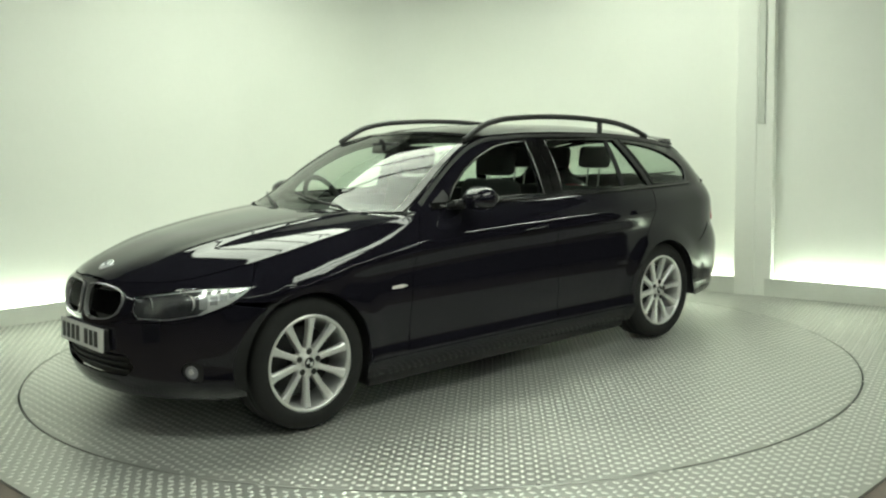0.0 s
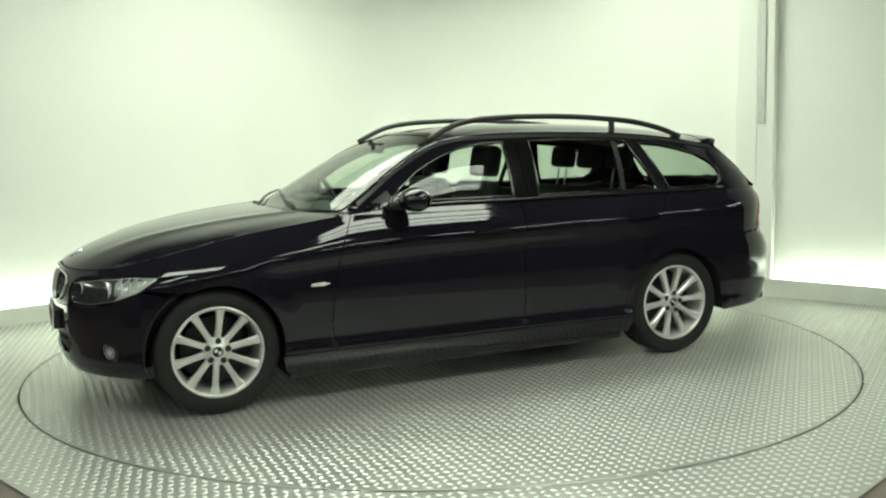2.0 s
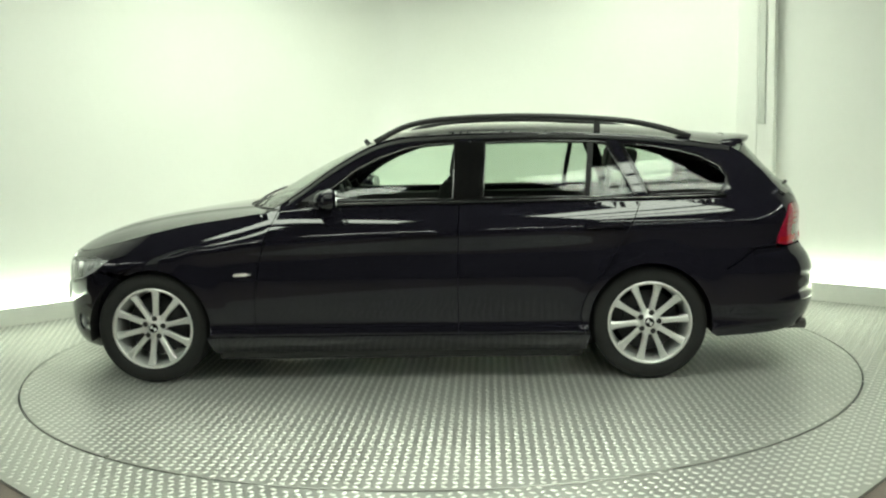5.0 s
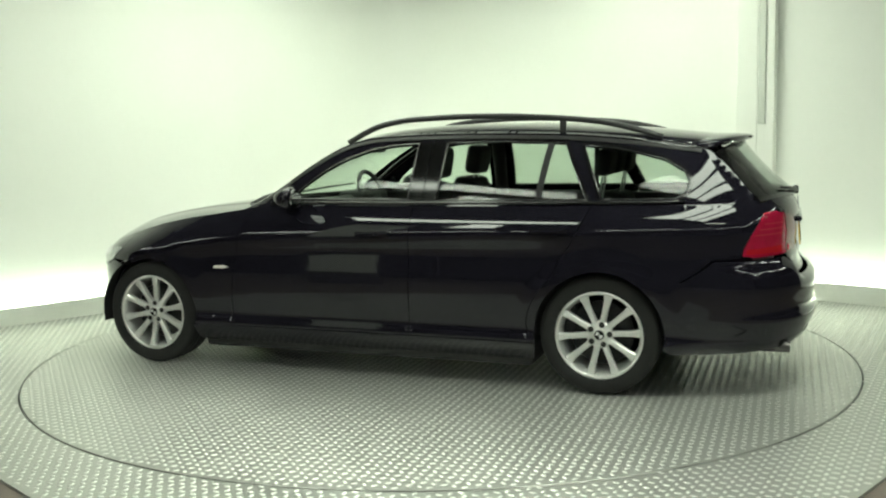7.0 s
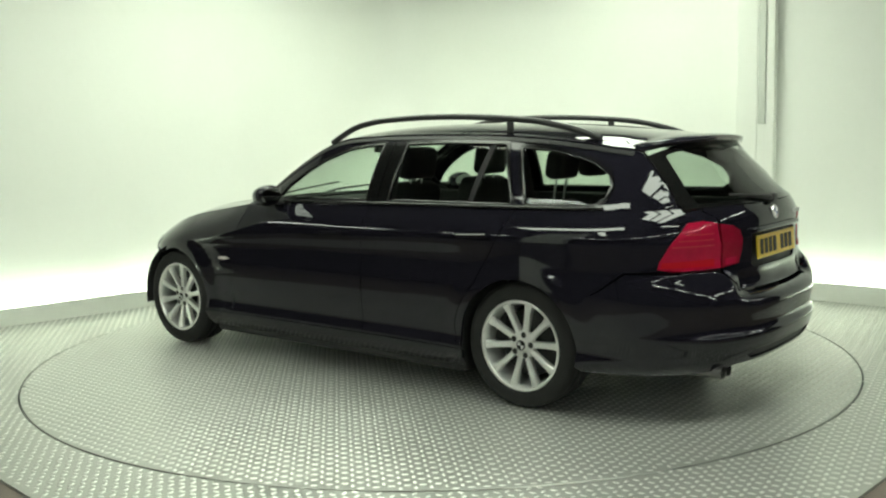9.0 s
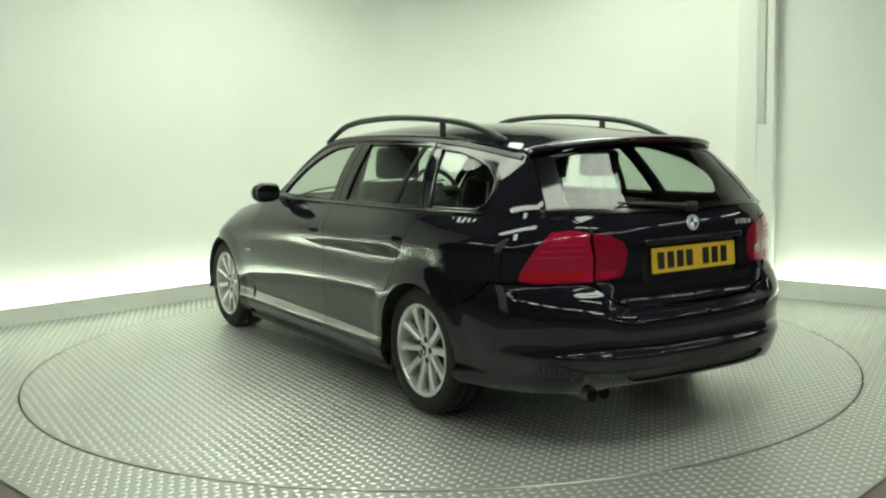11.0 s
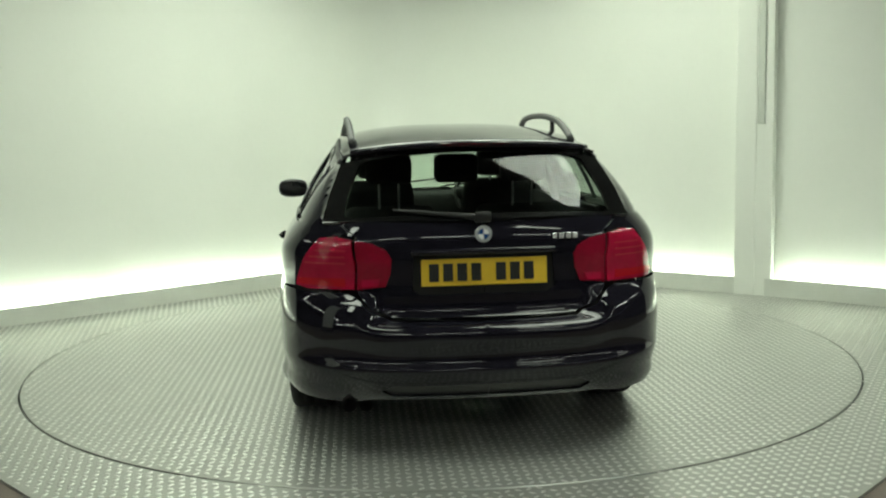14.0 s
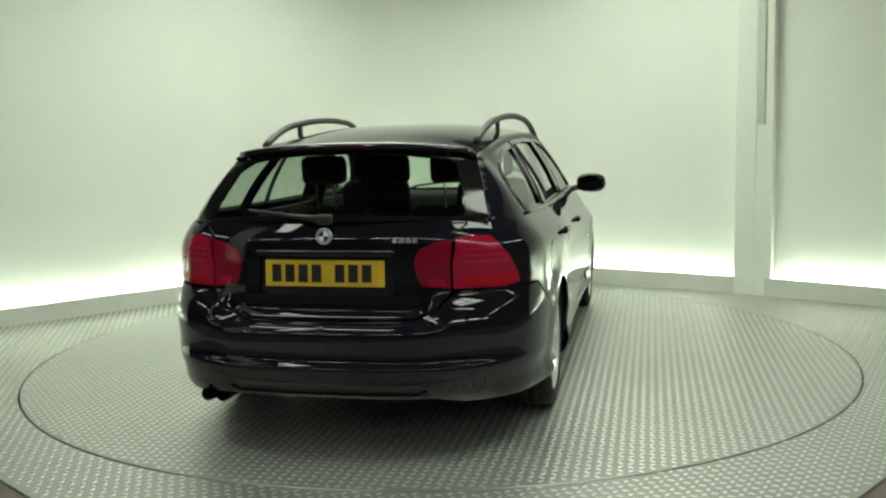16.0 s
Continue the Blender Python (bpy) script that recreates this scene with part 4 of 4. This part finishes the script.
RAIL_Z = spl([0.13, 0.05, -0.03, -0.19, -0.386, -0.714, -1.046, -1.382, -1.55, -1.655], [1.322, 1.365, 1.402, 1.437, 1.450, 1.453, 1.437, 1.398, 1.355, 1.318])
RAIL_Y = spl([0.13, -0.2, -0.8, -1.4, -1.655], [0.590, 0.562, 0.552, 0.535, 0.525])
for sd in (1, -1):
    pts = [(x, sd * RAIL_Y(x), RAIL_Z(x)) for x in np.linspace(0.13, -1.655, 44)]
    rail = part("roof_rail", tube(pts, 0.0175, 10, 0.95), M_TRIM, car, "satin black roof rail", True)
    for px in (-1.13,):
        zt = RAIL_Z(px)
        part("rail_foot", soft_box(0.036, 0.020, zt - 1.355, 0.007, 3, pose(px, sd * RAIL_Y(px), (zt + 1.355) / 2)), M_TRIM, rail)
    # door mirror on its foot
    bm = bmesh.new()
    bmesh.ops.create_uvsphere(bm, u_segments=28, v_segments=16, radius=1.0)
    for v in bm.verts:
        q = Vector([math.copysign(abs(c) ** 0.74, c) for c in v.co])
        k = max(0.0, q.x)
        v.co = Vector((q.x * 0.085 if q.x > 0 else q.x * 0.035, q.y * 0.098 * (1 - 0.22 * k), q.z * 0.062 * (1 - 0.25 * k) - 0.006 * k))
    bmesh.ops.transform(bm, matrix=pose(0.345, sd * 0.935, 1.022, 0, 0, sd * 10), verts=bm.verts[:])
    mi = part("door_mirror", bm, M_PAINT, car, "glossy black door mirror", True)
    bm = bmesh.new()
    bmesh.ops.create_cone(bm, cap_ends=True, segments=28, radius1=1.0, radius2=1.0, depth=0.006, matrix=pose(0.3085, sd * 0.937, 1.022, 0, 0, sd * 10) @ Matrix.Diagonal((1, 0.084, 0.050, 1)) @ pose(0, 0, 0, 0, 90, 0))
    part("mirror_glass", bm, M_MIRROR, mi, "mirror glass", False)
    part("mirror_foot", soft_box(0.10, 0.13, 0.035, 0.012, 3, pose(0.41, sd * 0.825, 0.985, sd * 14, 0, sd * -10)), M_TRIM, mi, "black mirror foot", True)
    panel("mirror_triangle", skin(upper, [(0.56, 0.985), (0.43, 1.065), (0.40, 0.990)], [], 0, 0.02, inset=-0.004, sides=(sd,)), M_TRIM, mi)

# roof spoiler over the tailgate window
bm = bmesh.new()
rows_ = []
for i in range(25):
    y = -0.535 + 1.07 * i / 24
    v = abs(y) / 0.535
    xr = -2.085 + 0.145 * v ** 2.3
    xf = roof_back(y) + 0.10
    zt, zf = ROOF_C(-2.03) + 0.006 - 0.030 * v ** 2.4, roof(max(xf, -1.93), y).z + 0.003
    rows_.append([bm.verts.new(p) for p in ((xf, y, zf), ((xf + xr) / 2, y, (zf + zt) / 2 + 0.004), (xr + 0.012, y, zt + 0.001), (xr, y, zt - 0.006), (xr + 0.006, y, zt - 0.026), (xr + 0.05, y, zt - 0.034), (xf - 0.02, y, zf - 0.045))])
for a, b in zip(rows_, rows_[1:]):
    for k in range(6):
        bm.faces.new((a[k], a[k + 1], b[k + 1], b[k]))
bm.faces.new(rows_[0])
bm.faces.new(rows_[-1][::-1])
bmesh.ops.recalc_face_normals(bm, faces=bm.faces[:])
sp = part("roof_spoiler", bm, M_PAINT, car, "glossy black roof spoiler", True)
part("brake_light", soft_box(0.012, 0.30, 0.012, 0.004, 2, pose(-2.081, 0, 1.310)), M_BRAKE, sp, "dark red high brake light")

# front wipers on the cowl
for (y0, y1, t1) in ((0.46, -0.12, 0.13), (-0.10, -0.62, 0.10)):
    a = screen(0.0, y0 / 0.72) + Vector((0.02, 0, 0.004))
    pts = [tuple(a)] + [tuple(screen(0.02 + t1 * k, (y0 + (y1 - y0) * k) / 0.72) + Vector((0.012, 0, 0.014))) for k in (0.15, 0.4, 0.7, 1.0)]
    w = part("wiper_arm", tube(pts, [0.010, 0.009, 0.008, 0.007, 0.006], 6), M_TRIM, car, "black wiper arm", True)
cowl = [(COWL(y) + 0.0, y) for y in np.linspace(-0.70, 0.70, 21)] + [(COWL(y) - 0.10, y) for y in np.linspace(0.70, -0.70, 21)]
panel("cowl_panel", skin(lambda x, y: Vector((x, y, hood(max(x, 0.7), y).z - 0.012)), cowl, [], 0, 0.04), M_TRIM, car, "black scuttle panel")

# rear wiper
base = gate_glass(0.03, 0.0) + Vector((-0.012, 0, 0.0))
tip = gate_glass(0.17, 0.56) + Vector((-0.022, 0, 0.0))
pts = [tuple(base.lerp(tip, k) + Vector((-0.02 * math.sin(math.pi * k), 0, 0.0))) for k in (0, 0.15, 0.3, 0.5, 0.75, 1.0)]
rw = part("rear_wiper", tube(pts, [0.016, 0.014, 0.011, 0.009, 0.008, 0.006], 8), M_TRIM, car, "black rear wiper", True)
part("wiper_boss", soft_box(0.03, 0.07, 0.045, 0.012, 3, Matrix.Translation(base)), M_TRIM, rw, smooth=True)


# number plates with plain bars for the characters
def number_plate(name, x, z, tilt, w, h, material, facing, label, parent):
    m = pose(x, 0, z, 0, tilt, 0)
    p = part(name, soft_box(0.008, w, h, 0.003, 2, m), material, parent, label)
    cw = 0.050 * w / 0.52
    gaps = [-0.208, -0.150, -0.092, -0.034, 0.068, 0.126, 0.184]
    for g in gaps:
        yy = g * (w / 0.52) * (1 if facing < 0 else -1) * -1
        part("plate_bar", soft_box(0.003, cw * 0.82, h * 0.66, 0.001, 1, m @ pose(facing * 0.0052, yy, 0)), M_INK, p)
    return p


number_plate("rear_number_plate", -2.338, 0.792, 4, 0.52, 0.111, M_YELLOW, -1, "yellow rear number plate", car)
number_plate("front_number_plate", 2.112, 0.445, -3, 0.52, 0.111, M_WHITEPLATE, 1, "white front number plate", car)
part("plate_mount", soft_box(0.03, 0.50, 0.10, 0.006, 2, pose(2.092, 0, 0.445)), M_TRIM, car)
# grip strip above the rear plate
part("tailgate_grip", soft_box(0.030, 0.60, 0.026, 0.010, 3, pose(-2.335, 0, 0.876)), M_PAINT, car, smooth=True)


def roundel(x, y, z, m3, r, parent):
    m = Matrix.Translation((x, y, z)) @ m3.to_4x4()
    bm = bmesh.new()
    bmesh.ops.create_cone(bm, cap_ends=True, segments=28, radius1=r, radius2=r * 0.94, depth=0.006, matrix=m)
    b = part("badge", bm, M_CHROME, parent, "small round metal badge")
    for k in range(4):
        bm = bmesh.new()
        c = bm.verts.new((0, 0, 0.0042))
        arc = [bm.verts.new((r * 0.62 * math.cos(a), r * 0.62 * math.sin(a), 0.0042)) for a in (math.pi / 2 * k + math.pi / 2 * j / 6 for j in range(7))]
        for p, q in zip(arc, arc[1:]):
            bm.faces.new((c, p, q))
        part("badge_quarter", turned(bm, m), M_BLUE if k % 2 else M_WHITE, b)


roundel(-2.330, 0, 0.945, Vector((-1, 0, 0.10)).to_track_quat("Z", "Y").to_matrix(), 0.036, car)
hp = hood(1.97, 0)
roundel(hp.x, 0, hp.z + 0.003, Vector((0.5, 0, 0.9)).to_track_quat("Z", "Y").to_matrix(), 0.041, car)
# model lettering that cannot be read: small bright bars
for k, w in enumerate((0.018, 0.022, 0.022, 0.020)):
    part("badge_bar", soft_box(0.004, w, 0.022, 0.001, 1, pose(-2.318, -0.30 - 0.028 * k, 0.928, 0, 0, 4)), M_CHROME, car)

# polished strips along the belt and round the side windows
for sd in (1, -1):
    line = [upper(x, TOP(x) + 0.016) for x in np.linspace(0.50, -1.80, 36)]
    bm = tube([Vector((p.x, sd * (p.y + 0.009), p.z)) for p in line], [0.008] * 36, 8)
    part("belt_moulding", bm, M_EDGE, car, "polished black belt moulding", True)
    for w in (WIN_F, WIN_R, WIN_Q):
        ring = densify(w, 0.06)
        ring = [upper(*q) for q in ring + ring[:1]]
        bm = tube([Vector((p.x, sd * (p.y + 0.002), p.z)) for p in ring], [0.006] * len(ring), 6)
        part("window_trim", bm, M_EDGE, car, "polished black window edging", True)

# exhaust pipes under the rear bumper on the left
for y in (0.50, 0.57):
    bm = bmesh.new()
    mm = pose(-2.225, y, 0.246, 0, 90, 0)
    bmesh.ops.create_cone(bm, cap_ends=False, segments=18, radius1=0.030, radius2=0.030, depth=0.16, matrix=mm)
    bmesh.ops.create_cone(bm, cap_ends=False, segments=18, radius1=0.026, radius2=0.026, depth=0.158, matrix=mm)
    bmesh.ops.create_cone(bm, cap_ends=True, segments=18, radius1=0.026, radius2=0.026, depth=0.01, matrix=mm @ pose(0, 0, 0.05))
    part("exhaust_pipe", bm, M_STEEL, car, "steel exhaust pipe", True)

# ---- underbody and wheel wells ----
part("underbody", box_bm(-1.62, 1.72, -0.58, 0.58, 0.135, 0.33, 0.03), M_CABIN, car, "dark underbody")
part("floor_pan", box_bm(-1.02, 1.02, -0.82, 0.82, 0.12, 0.30, 0.02), M_CABIN, car)
part("engine_block", box_bm(0.75, 1.76, -0.48, 0.48, 0.33, 0.66, 0.04), M_CABIN, car)
part("rear_structure", box_bm(-2.16, -1.75, -0.62, 0.62, 0.28, 0.56, 0.05), M_CABIN, car)
for cx in (WB, -WB):
    for sd in (1, -1):
        bm = bmesh.new()
        vs_ = []
        for i in range(25):
            a = math.pi * (-0.06 + 1.12 * i / 24)
            vs_.append([bm.verts.new((cx + 0.352 * math.cos(a), sd * y, HUB_Z + 0.352 * math.sin(a))) for y in (0.50, 0.872)])
        for a, b in zip(vs_, vs_[1:]):
            bm.faces.new((a[0], a[1], b[1], b[0]))
        c = bm.verts.new((cx, sd * 0.50, HUB_Z))
        for a, b in zip(vs_, vs_[1:]):
            bm.faces.new((a[0], b[0], c))
        part("wheel_well", bm, M_CABIN, car, "dark wheel arch liner", True)


# ---- wheels ----
def lathe(profile, seg=64):
    """Turned about the y axis from (radius, y) points."""
    bm = bmesh.new()
    rings = [[bm.verts.new((r * math.cos(a), y, r * math.sin(a))) for a in (2 * math.pi * k / seg for k in range(seg))] for r, y in profile]
    for a, b in zip(rings, rings[1:]):
        for k in range(seg):
            bm.faces.new((a[k], a[(k + 1) % seg], b[(k + 1) % seg], b[k]))
    bmesh.ops.recalc_face_normals(bm, faces=bm.faces[:])
    return bm


def wheel_meshes():
    tyre = lathe([(0.222, 0.095), (0.232, 0.106), (0.262, 0.1135), (0.290, 0.108), (0.306, 0.097), (0.3125, 0.084), (0.314, 0.05), (0.3125, 0.048), (0.314, 0.046), (0.3145, 0.004), (0.311, 0.003), (0.311, -0.003), (0.3145, -0.004), (0.314, -0.05), (0.311, -0.088), (0.30, -0.102), (0.262, -0.1135), (0.225, -0.10)])
    rim = lathe([(0.229, 0.101), (0.2315, 0.096), (0.2295, 0.104), (0.222, 0.107), (0.216, 0.105), (0.212, 0.096), (0.207, 0.080), (0.200, 0.02), (0.195, -0.09), (0.222, -0.10)])
    # ten tapering spokes joined to the hub
    sp_ = bmesh.new()
    for k in range(10):
        a0 = 2 * math.pi * k / 10
        prof = [(0.040, 0.0155, 0.078), (0.075, 0.0145, 0.080), (0.130, 0.0145, 0.088), (0.180, 0.0170, 0.094), (0.206, 0.0225, 0.097), (0.216, 0.027, 0.094)]
        last = None
        for r, hw, yy in prof:
            c = Vector((math.cos(a0) * r, 0, math.sin(a0) * r))
            t = Vector((-math.sin(a0), 0, math.cos(a0)))
            ring = [sp_.verts.new(p) for p in (c + t * hw * 1.05 + Vector((0, yy - 0.030, 0)), c + t * hw + Vector((0, yy - 0.006, 0)), c + t * hw * 0.62 + Vector((0, yy, 0)),
                                               c - t * hw * 0.62 + Vector((0, yy, 0)), c - t * hw + Vector((0, yy - 0.006, 0)), c - t * hw * 1.05 + Vector((0, yy - 0.030, 0)))]
            if last:
                for i in range(5):
                    sp_.faces.new((last[i], last[i + 1], ring[i + 1], ring[i]))
            last = ring
    bmesh.ops.recalc_face_normals(sp_, faces=sp_.faces[:])
    hub = lathe([(0.0001, 0.090), (0.033, 0.090), (0.035, 0.086), (0.036, 0.079), (0.058, 0.080), (0.070, 0.074), (0.072, 0.05)], 40)
    back = lathe([(0.0001, 0.012), (0.165, 0.012), (0.168, 0.008), (0.168, -0.012), (0.0001, -0.012)], 40)
    hubbase = lathe([(0.0001, 0.055), (0.072, 0.055), (0.075, 0.05), (0.075, -0.02)], 32)
    # dark disc proud of the hub, stands in for a shaded bolt hole
    bolt = lathe([(0.0001, 0.0815), (0.0140, 0.0830), (0.0155, 0.0825)], 14)
    cap = lathe([(0.0001, 0.0925), (0.024, 0.0925), (0.026, 0.0905)], 28)
    return (bm_mesh("wheel", hubbase, M_TRIM, True), bm_mesh("tyre", tyre, M_RUBBER, True), bm_mesh("rim", rim, M_ALLOY, True), bm_mesh("spokes", sp_, M_ALLOY, False),
            bm_mesh("hub", hub, M_ALLOY, True), bm_mesh("brake_disc", back, M_DISC, True), bm_mesh("bolt_shade", bolt, M_GAP_SHADE, True), bm_mesh("hub_badge", cap, M_GLOSSBLACK, False))


W_HUB, W_TYRE, W_RIM, W_SPOKES, W_CENTRE, W_DISC, W_BOLT, W_CAP = wheel_meshes()
for cx, spin in ((WB, 12), (-WB, 5)):
    for sd in (1, -1):
        w = part("wheel", W_HUB, None, car, "ten-spoke silver alloy wheel with a black tyre")
        w.matrix_basis = pose(cx, sd * 0.752, HUB_Z) @ (Matrix() if sd > 0 else pose(0, 0, 0, 0, 0, 180)) @ pose(0, 0, 0, 0, spin, 0)
        part("tyre", W_TYRE, None, w, "black rubber tyre")
        part("rim", W_RIM, None, w)
        part("spokes", W_SPOKES, None, w)
        part("hub", W_CENTRE, None, w)
        part("brake_disc", W_DISC, None, w, "dark iron brake disc")
        part("hub_badge", W_CAP, None, w, "small dark hub badge")
        for k in range(5):
            a = 2 * math.pi * (k + 0.5) / 5
            b = part("bolt_shade", W_BOLT, None, w)
            b.matrix_basis = pose(0.0535 * math.cos(a), 0.0005, 0.0535 * math.sin(a))
        for k in (0, 2):
            bm = bmesh.new()
            c = bm.verts.new((0, 0.0932, 0))
            arc = [bm.verts.new((0.019 * math.cos(a), 0.0932, 0.019 * math.sin(a))) for a in (math.pi / 2 * k + math.pi / 2 * j / 5 for j in range(6))]
            for p, q in zip(arc, arc[1:]):
                bm.faces.new((c, q, p))
            part("badge_quarter", bm, M_WHITE, w, "white badge quarter")
# ---- cabin ----
def seat_back(v, w_top=0.82):
    k = (v.z + 0.3) / 0.6
    return Vector((v.x - 0.02 * math.sin(k * 3.1) , v.y * (1 - (1 - w_top) * max(0, k) ** 2), v.z))


for sd in (1, -1):
    y = sd * 0.37
    # front seats with their head restraints
    s = part("front_seat", soft_box(0.14, 0.50, 0.62, 0.06, 4, pose(-0.23, y, 0.78, 0, -14, 0), seat_back), M_SEAT, car, "dark cloth front seat", True)
    part("seat_cushion", soft_box(0.50, 0.50, 0.16, 0.06, 4, pose(0.06, y, 0.47, 0, -8, 0)), M_SEAT, s, smooth=True)
    part("head_restraint", soft_box(0.10, 0.27, 0.185, 0.045, 4, pose(-0.345, y, 1.195, 0, -10, 0)), M_SEAT, s, "dark head restraint", True)
    for e in (-0.05, 0.05):
        part("restraint_post", tube([(-0.325, y + e, 1.06), (-0.34, y + e, 1.14)], 0.006, 8), M_CHROME, s)
    r = part("rear_seat", soft_box(0.14, 0.56, 0.60, 0.06, 4, pose(-1.20, sd * 0.34, 0.70, 0, -18, 0), seat_back), M_SEAT, car, "dark cloth rear seat back", True)
    part("head_restraint", soft_box(0.09, 0.235, 0.145, 0.04, 4, pose(-1.325, sd * 0.345, 1.185, 0, -10, 0)), M_SEAT, r, "dark head restraint", True)
    for e in (-0.05, 0.05):
        part("restraint_post", tube([(-1.29, sd * 0.345 + e, 0.96), (-1.32, sd * 0.345 + e, 1.13)], 0.006, 8), M_CHROME, r)
    # inner trims
    part("door_trim", box_bm(-1.25, 0.70, *sorted((sd * 0.745, sd * 0.775)), 0.28, 0.965, 0.01), M_CABIN, car)
    part("boot_trim", box_bm(-2.12, -1.25, *sorted((sd * 0.60, sd * 0.64)), 0.55, 0.965, 0.01), M_CABIN, car)
    part("sun_visor", soft_box(0.14, 0.36, 0.018, 0.008, 2, pose(-0.02, y, 1.335, 0, 10, 0)), M_CABIN, car)
    # far-side grab: belt and pillar trims
    part("belt_pillar", tube([(-0.405, sd * 0.72, 0.95), (-0.41, sd * 0.655, 1.15), (-0.41, sd * 0.60, 1.31)], 0.045, 8, 0.5), M_CABIN, car, smooth=True)
part("rear_bench", soft_box(0.50, 1.26, 0.18, 0.06, 4, pose(-0.93, 0, 0.45)), M_SEAT, car, "dark cloth rear bench", True)
part("centre_restraint", soft_box(0.09, 0.225, 0.145, 0.04, 4, pose(-1.32, 0, 1.185, 0, -10, 0)), M_SEAT, car, "dark centre head restraint", True)
part("load_cover", soft_box(0.80, 1.20, 0.02, 0.008, 2, pose(-1.70, 0, 0.905)), M_CABIN, car, "dark luggage cover")
part("load_floor", box_bm(-2.20, -1.26, -0.62, 0.62, 0.55, 0.60, 0.01), M_CABIN, car)
part("dashboard", soft_box(0.46, 1.46, 0.24, 0.07, 4, pose(0.68, 0, 0.83, 0, 8, 0)), M_CABIN, car, "dark dashboard", True)
part("instrument_hood", soft_box(0.20, 0.40, 0.08, 0.035, 4, pose(0.50, -0.37, 0.955)), M_CABIN, car, smooth=True)
part("interior_mirror", soft_box(0.03, 0.24, 0.065, 0.014, 3, pose(0.22, 0, 1.285, 0, -12, 0)), M_CABIN, car, "black interior mirror", True)
part("mirror_stalk", tube([(0.225, 0, 1.29), (0.26, 0, 1.335)], 0.014, 8), M_CABIN, car)
# steering wheel on the right
bm = bmesh.new()
mm = pose(0.42, -0.37, 0.945, 0, -68, 0)
ring = []
for i in range(33):
    a = 2 * math.pi * i / 32
    ring.append(tuple(mm @ Vector((0.185 * math.cos(a), 0.185 * math.sin(a), 0))))
stw = part("steering_wheel", tube(ring, 0.016, 8), M_CABIN, car, "black steering wheel", True)
part("wheel_boss", soft_box(0.16, 0.14, 0.05, 0.02, 3, mm), M_CABIN, stw, smooth=True)
part("wheel_spoke", soft_box(0.05, 0.34, 0.02, 0.008, 2, mm), M_CABIN, stw)
head = [(x, ROOF_Y(x) - 0.03) for x in np.linspace(-0.02, -1.86, 20)] + [(x, -ROOF_Y(x) + 0.03) for x in np.linspace(-1.86, -0.02, 20)]
panel("headliner", skin(roof, head, [], 0, 0.08, inset=0.035, rim=0), M_HEADLINER, car, "grey headliner")

# ---- motion: the turntable carries the car clockwise, seen from above ----
HEADING = [
    (0.0, 221.56), (0.5, 217.17), (1.0, 212.64), (1.5, 208.09), (2.0, 203.49), (2.5, 199.09), (3.0, 194.70), (3.5, 190.27),
    (4.0, 185.79), (4.5, 181.39), (5.0, 176.98), (5.5, 172.57), (6.0, 168.16), (6.5, 163.75), (7.0, 159.33), (7.5, 154.91),
    (8.0, 150.40), (8.5, 145.79), (9.0, 141.04), (9.5, 136.26), (10.0, 131.48), (10.5, 126.70), (11.0, 121.93), (11.5,
    117.15), (12.0, 112.68), (12.5, 108.43), (13.0, 103.96), (13.5, 99.59), (14.0, 95.02), (14.5, 90.72), (15.0, 86.21),
    (15.5, 81.78), (16.0, 77.26)]
CAR_AT = (0.1886, 0.0025)


def motions():
    rows_car, rows_table = [], []
    for t, a in HEADING:
        c, s = math.cos(radians(a)), math.sin(radians(a))
        x, y = CAR_AT[0] * c - CAR_AT[1] * s, CAR_AT[0] * s + CAR_AT[1] * c
        rows_car.append((t, pose(x, y, 0.005, 0, 0, a)))
        rows_table.append((t, pose(0, 0, 0, 0, 0, a)))
    walk(car, rows_car)
    walk(turntable, rows_table)


motions()
